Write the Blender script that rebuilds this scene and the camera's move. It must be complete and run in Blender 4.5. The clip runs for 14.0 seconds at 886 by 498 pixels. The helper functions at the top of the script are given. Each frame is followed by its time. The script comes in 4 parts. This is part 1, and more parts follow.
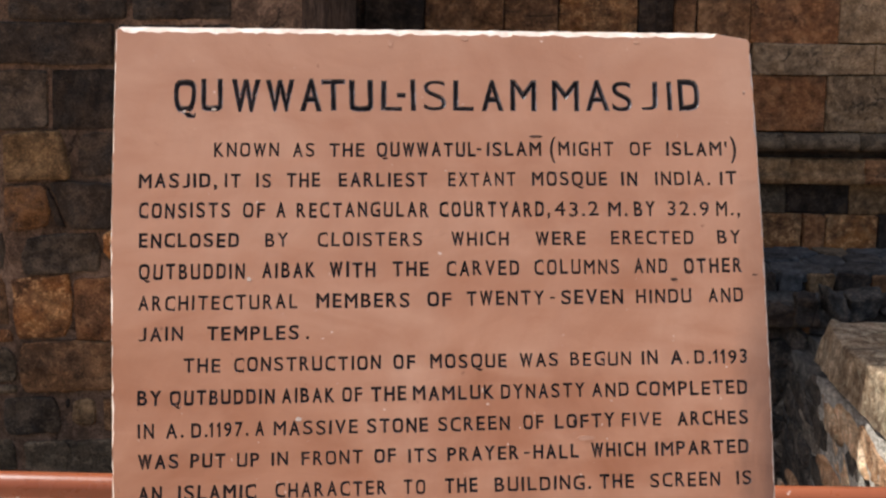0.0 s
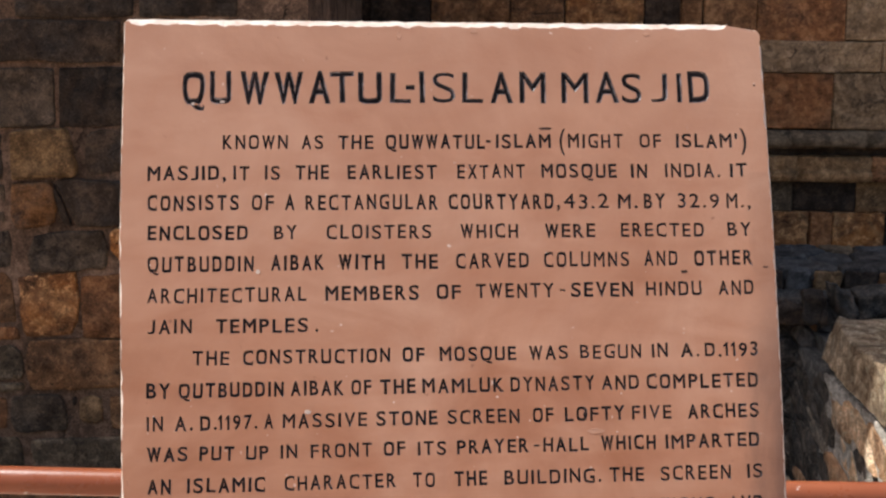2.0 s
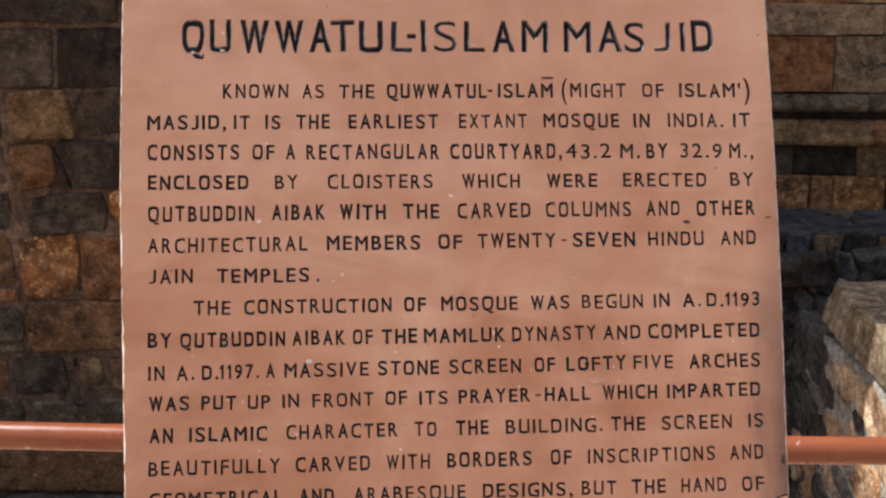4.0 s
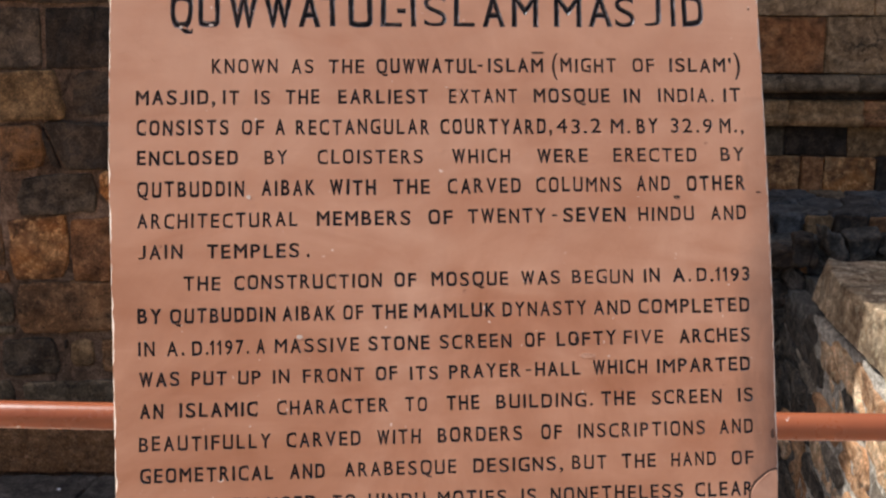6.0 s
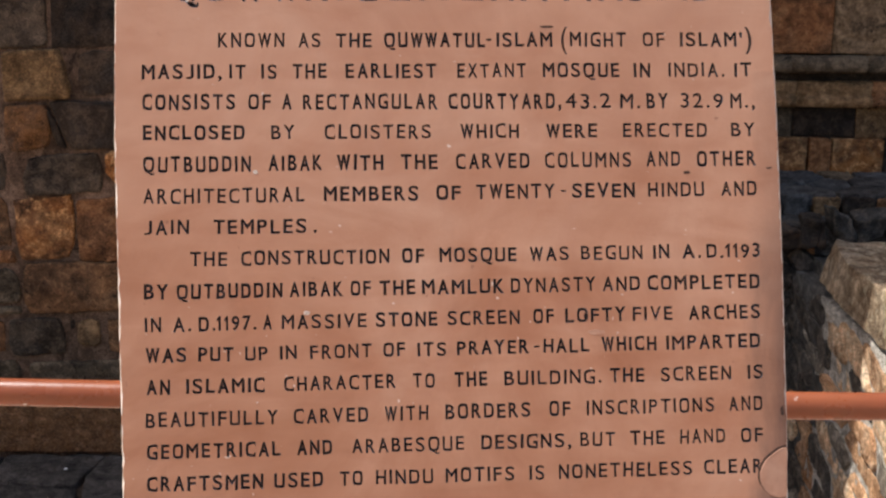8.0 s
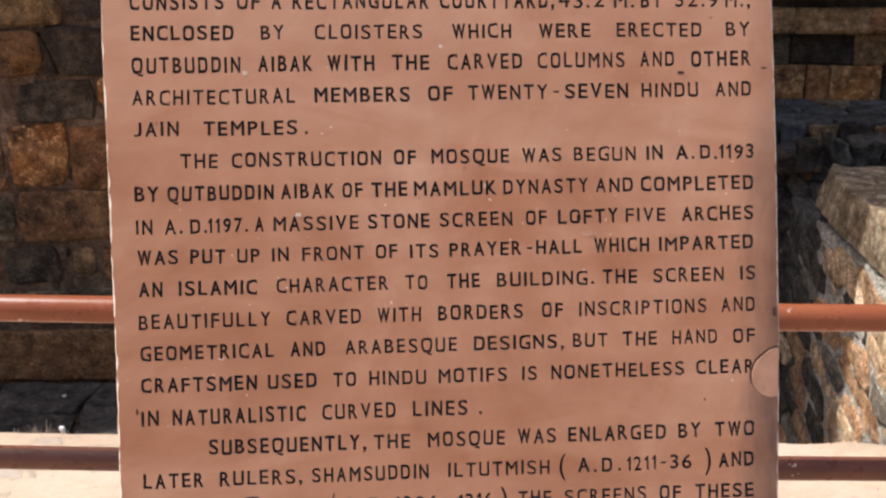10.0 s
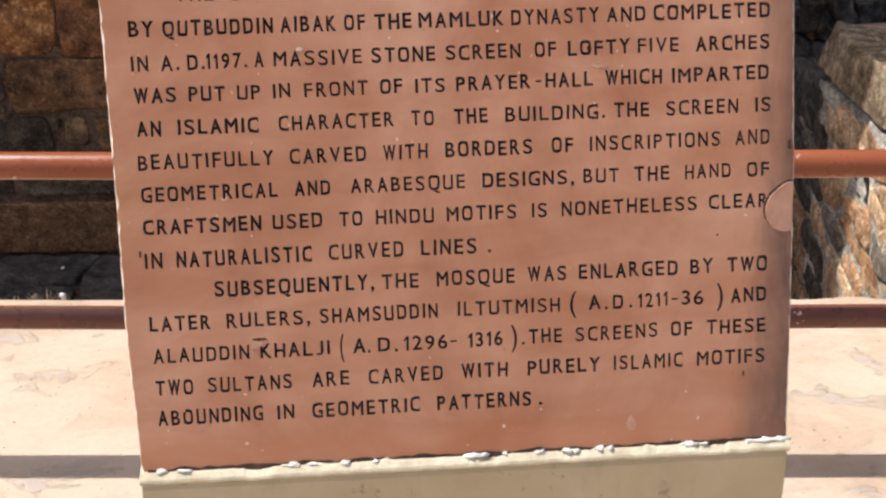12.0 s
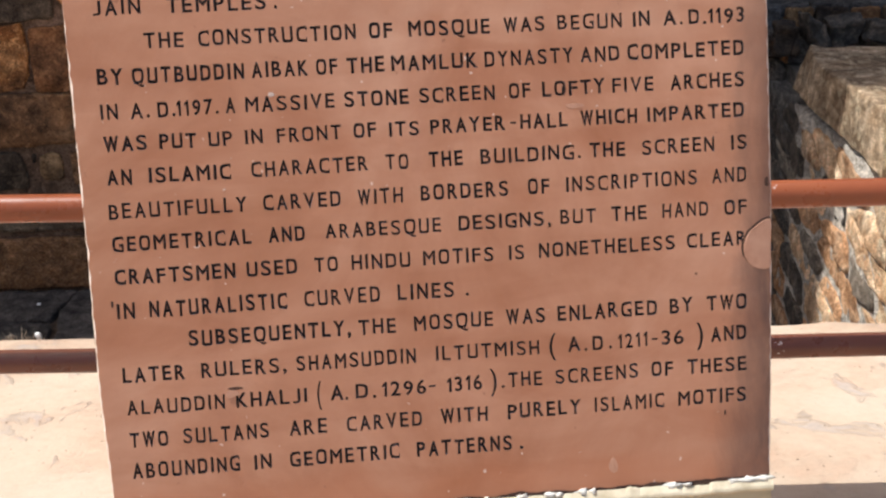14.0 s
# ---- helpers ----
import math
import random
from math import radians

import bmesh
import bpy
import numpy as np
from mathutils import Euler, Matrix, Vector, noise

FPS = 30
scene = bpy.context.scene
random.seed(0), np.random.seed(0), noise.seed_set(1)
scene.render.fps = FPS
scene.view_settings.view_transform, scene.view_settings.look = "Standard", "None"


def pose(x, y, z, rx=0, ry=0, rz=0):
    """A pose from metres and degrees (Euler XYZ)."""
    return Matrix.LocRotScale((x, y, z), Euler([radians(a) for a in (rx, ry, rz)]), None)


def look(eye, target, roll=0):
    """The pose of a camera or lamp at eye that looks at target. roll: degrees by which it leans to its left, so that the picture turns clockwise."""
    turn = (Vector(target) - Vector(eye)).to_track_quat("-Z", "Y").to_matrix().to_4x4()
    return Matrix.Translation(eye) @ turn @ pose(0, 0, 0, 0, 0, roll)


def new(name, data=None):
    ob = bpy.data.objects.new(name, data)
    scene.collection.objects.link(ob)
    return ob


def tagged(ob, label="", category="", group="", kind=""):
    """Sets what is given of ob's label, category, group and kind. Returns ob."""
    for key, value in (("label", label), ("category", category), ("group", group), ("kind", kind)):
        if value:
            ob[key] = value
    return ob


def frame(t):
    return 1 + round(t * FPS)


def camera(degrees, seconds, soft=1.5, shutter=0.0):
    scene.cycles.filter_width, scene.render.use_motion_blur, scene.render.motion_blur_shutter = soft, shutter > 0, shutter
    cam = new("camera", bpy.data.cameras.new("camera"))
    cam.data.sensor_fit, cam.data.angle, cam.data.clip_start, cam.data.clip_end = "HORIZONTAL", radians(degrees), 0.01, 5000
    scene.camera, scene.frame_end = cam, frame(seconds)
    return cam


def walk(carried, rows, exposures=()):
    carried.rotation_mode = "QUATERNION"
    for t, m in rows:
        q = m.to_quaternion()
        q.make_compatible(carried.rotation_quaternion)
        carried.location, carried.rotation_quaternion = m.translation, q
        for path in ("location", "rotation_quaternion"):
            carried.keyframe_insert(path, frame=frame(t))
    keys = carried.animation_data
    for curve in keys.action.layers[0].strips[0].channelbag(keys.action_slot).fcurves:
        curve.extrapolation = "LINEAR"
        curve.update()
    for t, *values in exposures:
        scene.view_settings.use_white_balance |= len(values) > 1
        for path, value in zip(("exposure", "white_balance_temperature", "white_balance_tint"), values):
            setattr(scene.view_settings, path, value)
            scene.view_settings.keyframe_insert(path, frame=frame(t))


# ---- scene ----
from mathutils import geometry

cam = camera(42.3, 14.0, soft=2.35)
PATH = [
    (0, (0.034, -1.706, 1.668), (-0.003, 0.261, 1.307), 0.6),
    (0.5, (0.034, -1.71, 1.667), (-0.008, 0.257, 1.308), 0.8),
    (1, (0.037, -1.706, 1.664), (-0.009, 0.261, 1.307), 0.5),
    (1.5, (0.031, -1.704, 1.662), (-0.015, 0.263, 1.302), 0.5),
    (2, (0.028, -1.703, 1.656), (-0.018, 0.263, 1.295), 0.5),
    (2.5, (0.028, -1.702, 1.652), (-0.017, 0.264, 1.285), 0.3),
    (3, (0.025, -1.701, 1.643), (-0.023, 0.261, 1.257), 0.5),
    (5.5, (0.025, -1.707, 1.618), (-0.011, 0.244, 1.182), 0.4),
    (6, (0.027, -1.704, 1.616), (-0.002, 0.246, 1.173), 0.5),
    (6.5, (0.021, -1.696, 1.611), (-0.006, 0.253, 1.161), 0.5),
    (7, (0.022, -1.691, 1.607), (-0.009, 0.255, 1.145), 0.5),
    (9.5, (0.028, -1.703, 1.579), (-0.012, 0.234, 1.081), 0.5),
    (10, (0.031, -1.703, 1.549), (-0.001, 0.212, 0.975), 0.3),
    (10.5, (0.014, -1.7, 1.528), (-0.019, 0.196, 0.893), 1.1),
    (11, (0.005, -1.687, 1.502), (-0.06, 0.185, 0.802), 0.4),
    (11.5, (0.011, -1.684, 1.482), (-0.031, 0.167, 0.727), -0.1),
    (12, (0.011, -1.686, 1.476), (-0.009, 0.16, 0.707), -0.4),
    (12.5, (0.003, -1.688, 1.476), (0.003, 0.156, 0.701), -0.3),
    (13, (-0.003, -1.683, 1.475), (0.011, 0.16, 0.697), -0.3),
    (13.5, (0.003, -1.672, 1.483), (0.02, 0.17, 0.705), -0.1),
    (14, (0.017, -1.658, 1.498), (0.031, 0.202, 0.764), -1.0),
]
EXPOSURE, KELVIN, TINT = 0.30, 6180.0, 9.0
walk(cam, [(t, look(eye, target, roll)) for t, eye, target, roll in PATH], [(0.0, EXPOSURE, KELVIN, TINT), (14.0, EXPOSURE, KELVIN, TINT)])

# ---- light: high sun from the left, open blue sky ----
TO_SUN = Vector((-0.50, 0.080, 0.86)).normalized()
world = bpy.data.worlds.new("sky")
scene.world = world
world.use_nodes = True
wn = world.node_tree
sky = wn.nodes.new("ShaderNodeTexSky")
sky.sky_type, sky.sun_disc = "NISHITA", False
sky.dust_density, sky.ozone_density = 4.0, 0.7
sky.sun_elevation = math.asin(TO_SUN.z)
sky.sun_rotation = math.atan2(TO_SUN.x, TO_SUN.y)
wn.nodes["Background"].inputs["Strength"].default_value = 0.13
wn.links.new(sky.outputs[0], wn.nodes["Background"].inputs[0])
sun_data = bpy.data.lights.new("sun", "SUN")
sun_data.energy, sun_data.angle, sun_data.color = 4.6, radians(0.5), (1.0, 0.965, 0.91)
sun = new("sun", sun_data)
sun.matrix_world = look(TO_SUN * 30, (0, 0, 0))


# ---- materials ----
class Mat:
    """A small builder of node materials."""

    def __init__(self, name, rough=0.85, metal=0.0, spec=0.3):
        self.m = bpy.data.materials.new(name)
        self.m.use_nodes = True
        self.n, self.l = self.m.node_tree.nodes, self.m.node_tree.links
        self.b = self.n["Principled BSDF"]
        self.b.inputs["Roughness"].default_value = rough
        self.b.inputs["Metallic"].default_value = metal
        self.b.inputs["Specular IOR Level"].default_value = spec
        self.co = self.n.new("ShaderNodeTexCoord").outputs["Object"]

    def put(self, a, b):
        self.l.new(a, b)

    def noise(self, scale, detail=6.0, rough=0.6, offset=None, stretch=None, distort=0.0):
        t = self.n.new("ShaderNodeTexNoise")
        t.inputs["Scale"].default_value, t.inputs["Detail"].default_value = scale, detail
        t.inputs["Roughness"].default_value, t.inputs["Distortion"].default_value = rough, distort
        co = self.co
        if stretch or offset is not None:
            mp = self.n.new("ShaderNodeMapping")
            self.put(co, mp.inputs[0])
            if stretch:
                mp.inputs["Scale"].default_value = stretch
            if offset is not None:
                self.put(offset, mp.inputs["Location"])
            co = mp.outputs[0]
        self.put(co, t.inputs["Vector"])
        return t.outputs["Fac"]

    def random(self, times=50.0):
        o = self.n.new("ShaderNodeObjectInfo").outputs["Random"]
        return self.math("MULTIPLY", o, times)

    def math(self, op, a, b=0.0):
        t = self.n.new("ShaderNodeMath")
        t.operation = op
        for k, v in enumerate((a, b)):
            if isinstance(v, (int, float)):
                t.inputs[k].default_value = v
            else:
                self.put(v, t.inputs[k])
        return t.outputs[0]

    def ramp(self, fac, *stops):
        t = self.n.new("ShaderNodeValToRGB")
        e = t.color_ramp.elements
        while len(e) < len(stops):
            e.new(0.5)
        for k, (p, c) in enumerate(stops):
            e[k].position = p
            e[k].color = (*c, 1) if isinstance(c, tuple) else (c, c, c, 1)
        self.put(fac, t.inputs[0])
        return t.outputs[0]

    def mix(self, fac, a, b, mode="MIX"):
        t = self.n.new("ShaderNodeMix")
        t.data_type, t.blend_type = "RGBA", mode
        for k, v in ((0, fac), (6, a), (7, b)):
            if isinstance(v, (int, float)):
                t.inputs[k].default_value = v
            elif isinstance(v, tuple):
                t.inputs[k].default_value = (*v, 1)
            else:
                self.put(v, t.inputs[k])
        return t.outputs[2]

    def colour(self, c):
        if isinstance(c, tuple):
            self.b.inputs["Base Color"].default_value = (*c, 1)
        else:
            self.put(c, self.b.inputs["Base Color"])
        return self

    def bump(self, height, strength=0.5, distance=0.01):
        t = self.n.new("ShaderNodeBump")
        t.inputs["Strength"].default_value, t.inputs["Distance"].default_value = strength, distance
        self.put(height, t.inputs["Height"])
        before = self.b.inputs["Normal"].links
        if before:
            self.put(before[0].from_socket, t.inputs["Normal"])
        self.put(t.outputs[0], self.b.inputs["Normal"])
        return self


def stone(name, dark, mid, light, grey=(0.12, 0.115, 0.11), grime=0.5, size=9.0, relief=0.012, spread=0.35, flakes=0.3):
    """Weathered sandstone: broad stains, bedding, lighter scaling crust, pits and hairline cracks; each block differs."""
    m = Mat(name, rough=0.9, spec=0.2)
    r = m.random(37.0)
    n1 = m.noise(size * 0.55, 10, 0.66, r, distort=0.9)
    c = m.ramp(n1, (0.30, dark), (0.5, mid), (0.70, light))
    patch = m.noise(size * 0.38, 7, 0.62, m.math("ADD", r, 5.0), distort=0.5)
    c = m.mix(m.math("MULTIPLY", m.ramp(patch, (0.44, 0.0), (0.60, 1.0)), grime), c, grey)
    bed = m.noise(size * 0.7, 8, 0.7, m.math("ADD", r, 2.0), stretch=(0.6, 1.0, 2.6), distort=0.7)
    c = m.mix(0.55, c, m.ramp(bed, (0.34, 0.55), (0.5, 1.0), (0.66, 1.40)), "MULTIPLY")
    crust = m.noise(size * 2.2, 12, 0.74, m.math("ADD", r, 9.0), distort=0.25)
    c = m.mix(m.math("MULTIPLY", m.ramp(crust, (0.53, 0.0), (0.575, 1.0)), flakes), c, tuple(min(0.9, v * 1.25) for v in light))
    c = m.mix(0.85, c, m.ramp(crust, (0.34, 0.34), (0.47, 1.0), (0.62, 1.3)), "MULTIPLY")
    pit = m.noise(size * 8.0, 3, 0.6, r)
    c = m.mix(m.math("MULTIPLY", m.ramp(pit, (0.30, 1.0), (0.36, 0.0)), 0.8), c, (0.008, 0.006, 0.005))
    bend = m.noise(11.0, 6, 0.7, r)
    cell_ = m.n.new("ShaderNodeTexVoronoi")
    cell_.feature = "DISTANCE_TO_EDGE"
    cell_.inputs["Scale"].default_value = size * 0.55
    shift = m.n.new("ShaderNodeMapping")
    m.put(m.co, shift.inputs[0])
    m.put(m.math("ADD", r, m.math("MULTIPLY", bend, 0.30)), shift.inputs["Location"])
    m.put(shift.outputs[0], cell_.inputs["Vector"])
    crack = m.math("MULTIPLY", m.ramp(cell_.outputs["Distance"], (0.0, 1.0), (0.022, 0.0)), m.ramp(patch, (0.50, 0.0), (0.56, 1.0)))
    c = m.mix(m.math("MULTIPLY", crack, 0.8), c, (0.010, 0.007, 0.005))
    fine = m.noise(150, 5, 0.75, r)
    c = m.mix(0.85, c, m.ramp(fine, (0.34, 0.35), (0.5, 1.0), (0.66, 1.55)), "MULTIPLY")
    tone = m.math("ADD", m.math("MULTIPLY", m.n.new("ShaderNodeObjectInfo").outputs["Random"], spread), 1.0 - spread / 2)
    hs = m.n.new("ShaderNodeHueSaturation")
    m.put(tone, hs.inputs["Value"])
    m.put(c, hs.inputs["Color"])
    m.colour(hs.outputs[0])
    m.bump(n1, 0.8, relief * 1.2)
    m.bump(crust, 0.9, relief * 0.9)
    m.bump(m.math("SUBTRACT", 1.0, crack), 0.8, relief * 0.5)
    m.bump(pit, 0.6, relief * 0.4)
    m.bump(fine, 0.45, relief * 0.14)
    return m.m


STONE_BROWN = stone("stone_brown", (0.085, 0.038, 0.016), (0.225, 0.105, 0.044), (0.37, 0.195, 0.090), grey=(0.105, 0.064, 0.040), grime=0.45)
STONE_OCHRE = stone("stone_ochre", (0.150, 0.048, 0.013), (0.345, 0.130, 0.036), (0.50, 0.255, 0.100), grey=(0.14, 0.10, 0.065), grime=0.4, flakes=0.65)
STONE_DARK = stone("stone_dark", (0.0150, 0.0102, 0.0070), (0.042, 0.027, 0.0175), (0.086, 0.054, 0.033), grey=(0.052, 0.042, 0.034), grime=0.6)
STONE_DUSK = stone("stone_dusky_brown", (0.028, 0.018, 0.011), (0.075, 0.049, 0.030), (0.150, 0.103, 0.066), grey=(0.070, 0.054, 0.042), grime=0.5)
STONE_GREY = stone("stone_grey", (0.0616, 0.043, 0.0264), (0.1344, 0.094, 0.0576), (0.2352, 0.165, 0.1), grey=(0.0784, 0.055, 0.0352), grime=0.5)
STONE_YELLOW = stone("stone_yellow", (0.060, 0.030, 0.012), (0.165, 0.090, 0.037), (0.29, 0.168, 0.074), grey=(0.10, 0.07, 0.045), grime=0.4, flakes=0.4)
STONE_PALE = stone("stone_pale_tan", (0.135, 0.080, 0.040), (0.29, 0.180, 0.092), (0.45, 0.305, 0.180), grey=(0.20, 0.140, 0.090), grime=0.45, size=7.0, flakes=0.25)
STONE_TAN = stone("stone_tan", (0.1232, 0.064, 0.0272), (0.2576, 0.142, 0.0624), (0.4032, 0.24, 0.116), grey=(0.0896, 0.062, 0.0384), grime=0.5)
STONE_RED = stone("stone_red", (0.15, 0.058, 0.022), (0.30, 0.125, 0.048), (0.42, 0.205, 0.09), grey=(0.11, 0.072, 0.046), grime=0.4)
RUBBLE_OCHRE = stone("rubble_ochre", (0.46, 0.225, 0.098), (0.74, 0.475, 0.275), (0.86, 0.68, 0.48), grey=(0.14, 0.11, 0.085), grime=0.3, size=13, relief=0.02)
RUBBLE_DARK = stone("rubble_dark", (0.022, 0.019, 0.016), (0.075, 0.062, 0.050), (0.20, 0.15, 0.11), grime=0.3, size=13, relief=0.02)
RUBBLE_RED = stone("rubble_red", (0.28, 0.12, 0.048), (0.56, 0.30, 0.15), (0.74, 0.50, 0.31), grey=(0.12, 0.09, 0.07), grime=0.3, size=12, relief=0.02)
RUBBLE_GREY = stone("rubble_grey", (0.09, 0.07, 0.052), (0.22, 0.175, 0.13), (0.42, 0.34, 0.26), grime=0.35, size=12, relief=0.02)
COPING = stone("coping_stone", (0.15, 0.085, 0.042), (0.48, 0.325, 0.195), (0.80, 0.62, 0.43), grey=(0.14, 0.098, 0.062), grime=0.5, size=13, relief=0.03)
MORTAR_BROWN = stone("mortar_brown", (0.068, 0.038, 0.022), (0.145, 0.085, 0.052), (0.235, 0.145, 0.093), grey=(0.075, 0.048, 0.032), grime=0.55, size=7, relief=0.010)
STONE_RUST = stone("stone_rust", (0.055, 0.022, 0.007), (0.16, 0.066, 0.020), (0.27, 0.125, 0.048), grey=(0.085, 0.075, 0.068), grime=0.55, size=8.0)
STONE_ROUGH = stone("stone_rough_brown", (0.175, 0.077, 0.031), (0.345, 0.165, 0.070), (0.50, 0.265, 0.130), grey=(0.23, 0.125, 0.068), grime=0.35, size=42.0, relief=0.022, flakes=0.15)
# darker copy of the grey mortar, with shade put into its colour
MORTAR_SHADED = stone("mortar_shaded", (0.035, 0.031, 0.027), (0.10, 0.088, 0.075), (0.20, 0.175, 0.15), grime=0.4, size=20, relief=0.012)
MORTAR_GREY = stone("mortar_grey", (0.19, 0.160, 0.130), (0.44, 0.385, 0.315), (0.62, 0.55, 0.465), grime=0.30, size=22, relief=0.012)
FLAG_BLUE = stone("flag_blue_grey", (0.040, 0.038, 0.036), (0.088, 0.083, 0.080), (0.15, 0.140, 0.130), grey=(0.07, 0.055, 0.042), grime=0.5, size=7, relief=0.012, flakes=0.15)
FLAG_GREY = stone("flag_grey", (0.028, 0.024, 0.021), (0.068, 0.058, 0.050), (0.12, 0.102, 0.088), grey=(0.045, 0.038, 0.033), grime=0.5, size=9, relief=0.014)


def sandstone_face():
    m = Mat("painted_sandstone", rough=0.72, spec=0.25)
    n1 = m.noise(3.4, 8, 0.62, distort=1.0)
    c = m.ramp(n1, (0.28, (0.405, 0.176, 0.094)), (0.5, (0.500, 0.243, 0.144)), (0.74, (0.575, 0.314, 0.202)))
    turn = m.n.new("ShaderNodeMapping")
    m.put(m.co, turn.inputs[0])
    turn.inputs["Rotation"].default_value, turn.inputs["Scale"].default_value = (0, 0.62, 0), (1.0, 1.0, 2.6)
    brush = m.n.new("ShaderNodeTexNoise")
    brush.inputs["Scale"].default_value, brush.inputs["Detail"].default_value, brush.inputs["Distortion"].default_value = 5.5, 8, 0.8
    m.put(turn.outputs[0], brush.inputs["Vector"])
    c = m.mix(0.6, c, m.ramp(brush.outputs["Fac"], (0.32, (0.84, 0.72, 0.64)), (0.5, (1.0, 1.0, 1.0)), (0.7, (1.16, 1.24, 1.30))), "MULTIPLY")
    streak = m.noise(7, 6, 0.6, stretch=(1.0, 1.0, 0.35), distort=1.5)
    c = m.mix(m.math("MULTIPLY", m.ramp(streak, (0.55, 0.0), (0.75, 1.0)), 0.22), c, (0.40, 0.185, 0.120))
    # fresher orange paint left in a band along the foot
    foot = m.n.new("ShaderNodeSeparateXYZ")
    m.put(m.co, foot.inputs[0])
    band = m.math("ADD", foot.outputs[2], m.math("MULTIPLY", m.math("SUBTRACT", m.noise(9, 6, 0.6), 0.5), 0.10))
    c = m.mix(m.math("MULTIPLY", m.ramp(m.math("ADD", band, 1.0), (0.085, 1.0), (0.125, 0.0)), 0.42), c, (0.48, 0.180, 0.085))
    pale = m.math("ADD", m.math("ADD", foot.outputs[2], 0.5), m.math("MULTIPLY", m.math("SUBTRACT", m.noise(4, 6, 0.6), 0.5), 0.5))
    c = m.mix(m.math("MULTIPLY", m.ramp(pale, (0.15, 0.0), (0.75, 1.0)), 0.36), c, (0.480, 0.280, 0.195))
    speck = m.noise(75, 2, 0.5)
    c = m.mix(m.ramp(speck, (0.745, 0.0), (0.78, 1.0)), c, (0.68, 0.50, 0.40))
    pits = m.noise(60, 3, 0.6, stretch=(1.0, 1.0, 0.8))
    c = m.mix(m.math("MULTIPLY", m.ramp(pits, (0.22, 1.0), (0.27, 0.0)), 0.6), c, (0.20, 0.09, 0.06))
    # greyish dirt that gathers at the lower right margin, in soft runs
    sep = m.n.new("ShaderNodeSeparateXYZ")
    m.put(m.co, sep.inputs[0])
    wob = m.noise(11, 8, 0.65, stretch=(1.0, 1.0, 0.45), distort=0.8)
    edge = m.math("ADD", sep.outputs[0], m.math("MULTIPLY", m.math("SUBTRACT", wob, 0.5), 0.11))
    low = m.math("MULTIPLY", sep.outputs[2], -0.064)
    dirt = m.ramp(m.math("ADD", edge, low), (0.448, 0.0), (0.482, 0.62), (0.525, 1.0))
    high = m.ramp(m.math("ADD", sep.outputs[2], 1.0), (0.66, 1.0), (0.80, 0.45), (1.02, 0.25), (1.06, 0.0))
    runs = m.ramp(m.noise(16, 7, 0.7, stretch=(1.0, 1.0, 0.22), distort=0.6), (0.34, 0.55), (0.62, 1.0))
    c = m.mix(m.math("MULTIPLY", m.math("MULTIPLY", dirt, high), m.math("MULTIPLY", runs, 0.90)), c, (0.115, 0.074, 0.062))
    m.colour(c)
    m.bump(m.noise(14, 6, 0.6, distort=0.5), 0.24, 0.006)
    m.bump(brush.outputs["Fac"], 0.08, 0.004)
    m.bump(m.noise(90, 5, 0.7), 0.3, 0.0015)
    m.bump(m.noise(260, 3, 0.6), 0.25, 0.0006)
    return m.m


def plaster_pavement():
    m = Mat("sunlit_sandstone_paving", rough=0.9, spec=0.2)
    n1 = m.noise(1.6, 6, 0.6, distort=0.5)
    c = m.ramp(n1, (0.32, (0.455, 0.325, 0.225)), (0.5, (0.525, 0.405, 0.300)), (0.7, (0.56, 0.455, 0.355)))
    p = m.noise(3.2, 9, 0.66, stretch=(0.7, 1.3, 1.0), distort=0.4)
    c = m.mix(m.math("MULTIPLY", m.ramp(p, (0.50, 0.0), (0.56, 0.55), (0.66, 1.0)), 0.55), c, (0.50, 0.315, 0.215))
    g = m.noise(5.0, 8, 0.65, stretch=(1.0, 1.3, 1.0), distort=0.6)
    c = m.mix(m.math("MULTIPLY", m.ramp(g, (0.575, 0.0), (0.64, 1.0)), 0.6), c, (0.40, 0.345, 0.31))
    v = m.noise(70, 2, 0.5)
    c = m.mix(m.ramp(v, (0.265, 0.95), (0.285, 0.0)), c, (0.14, 0.09, 0.06))
    c = m.mix(0.4, c, m.ramp(m.noise(40, 6, 0.7), (0.3, 0.82), (0.5, 1.0), (0.7, 1.12)), "MULTIPLY")
    m.colour(c)
    m.bump(p, 0.35, 0.010)
    m.bump(g, 0.6, 0.010)
    m.bump(m.ramp(g, (0.575, 0.0), (0.60, 1.0)), 0.6, 0.004)
    m.bump(m.ramp(p, (0.54, 0.0), (0.555, 1.0)), 0.4, 0.003)
    m.bump(m.noise(60, 5, 0.7), 0.55, 0.004)
    m.bump(m.noise(18, 6, 0.7, distort=0.4), 0.5, 0.006)
    return m.m


def rail_paint(name, a, b, wear):
    m = Mat(name, rough=0.35, spec=0.4)
    n1 = m.noise(9, 5, 0.6, stretch=(0.35, 1, 1))
    c = m.ramp(n1, (0.35, a), (0.65, b))
    chips = m.noise(38, 4, 0.6, stretch=(0.6, 1, 1))
    c = m.mix(m.ramp(chips, (wear, 0.0), (wear + 0.02, 1.0)), c, (0.62, 0.50, 0.44))
    m.colour(c)
    m.put(m.ramp(m.noise(16, 5), (0.3, 0.22), (0.7, 0.42)), m.b.inputs["Roughness"])
    m.bump(m.noise(120, 3), 0.15, 0.001)
    return m.m


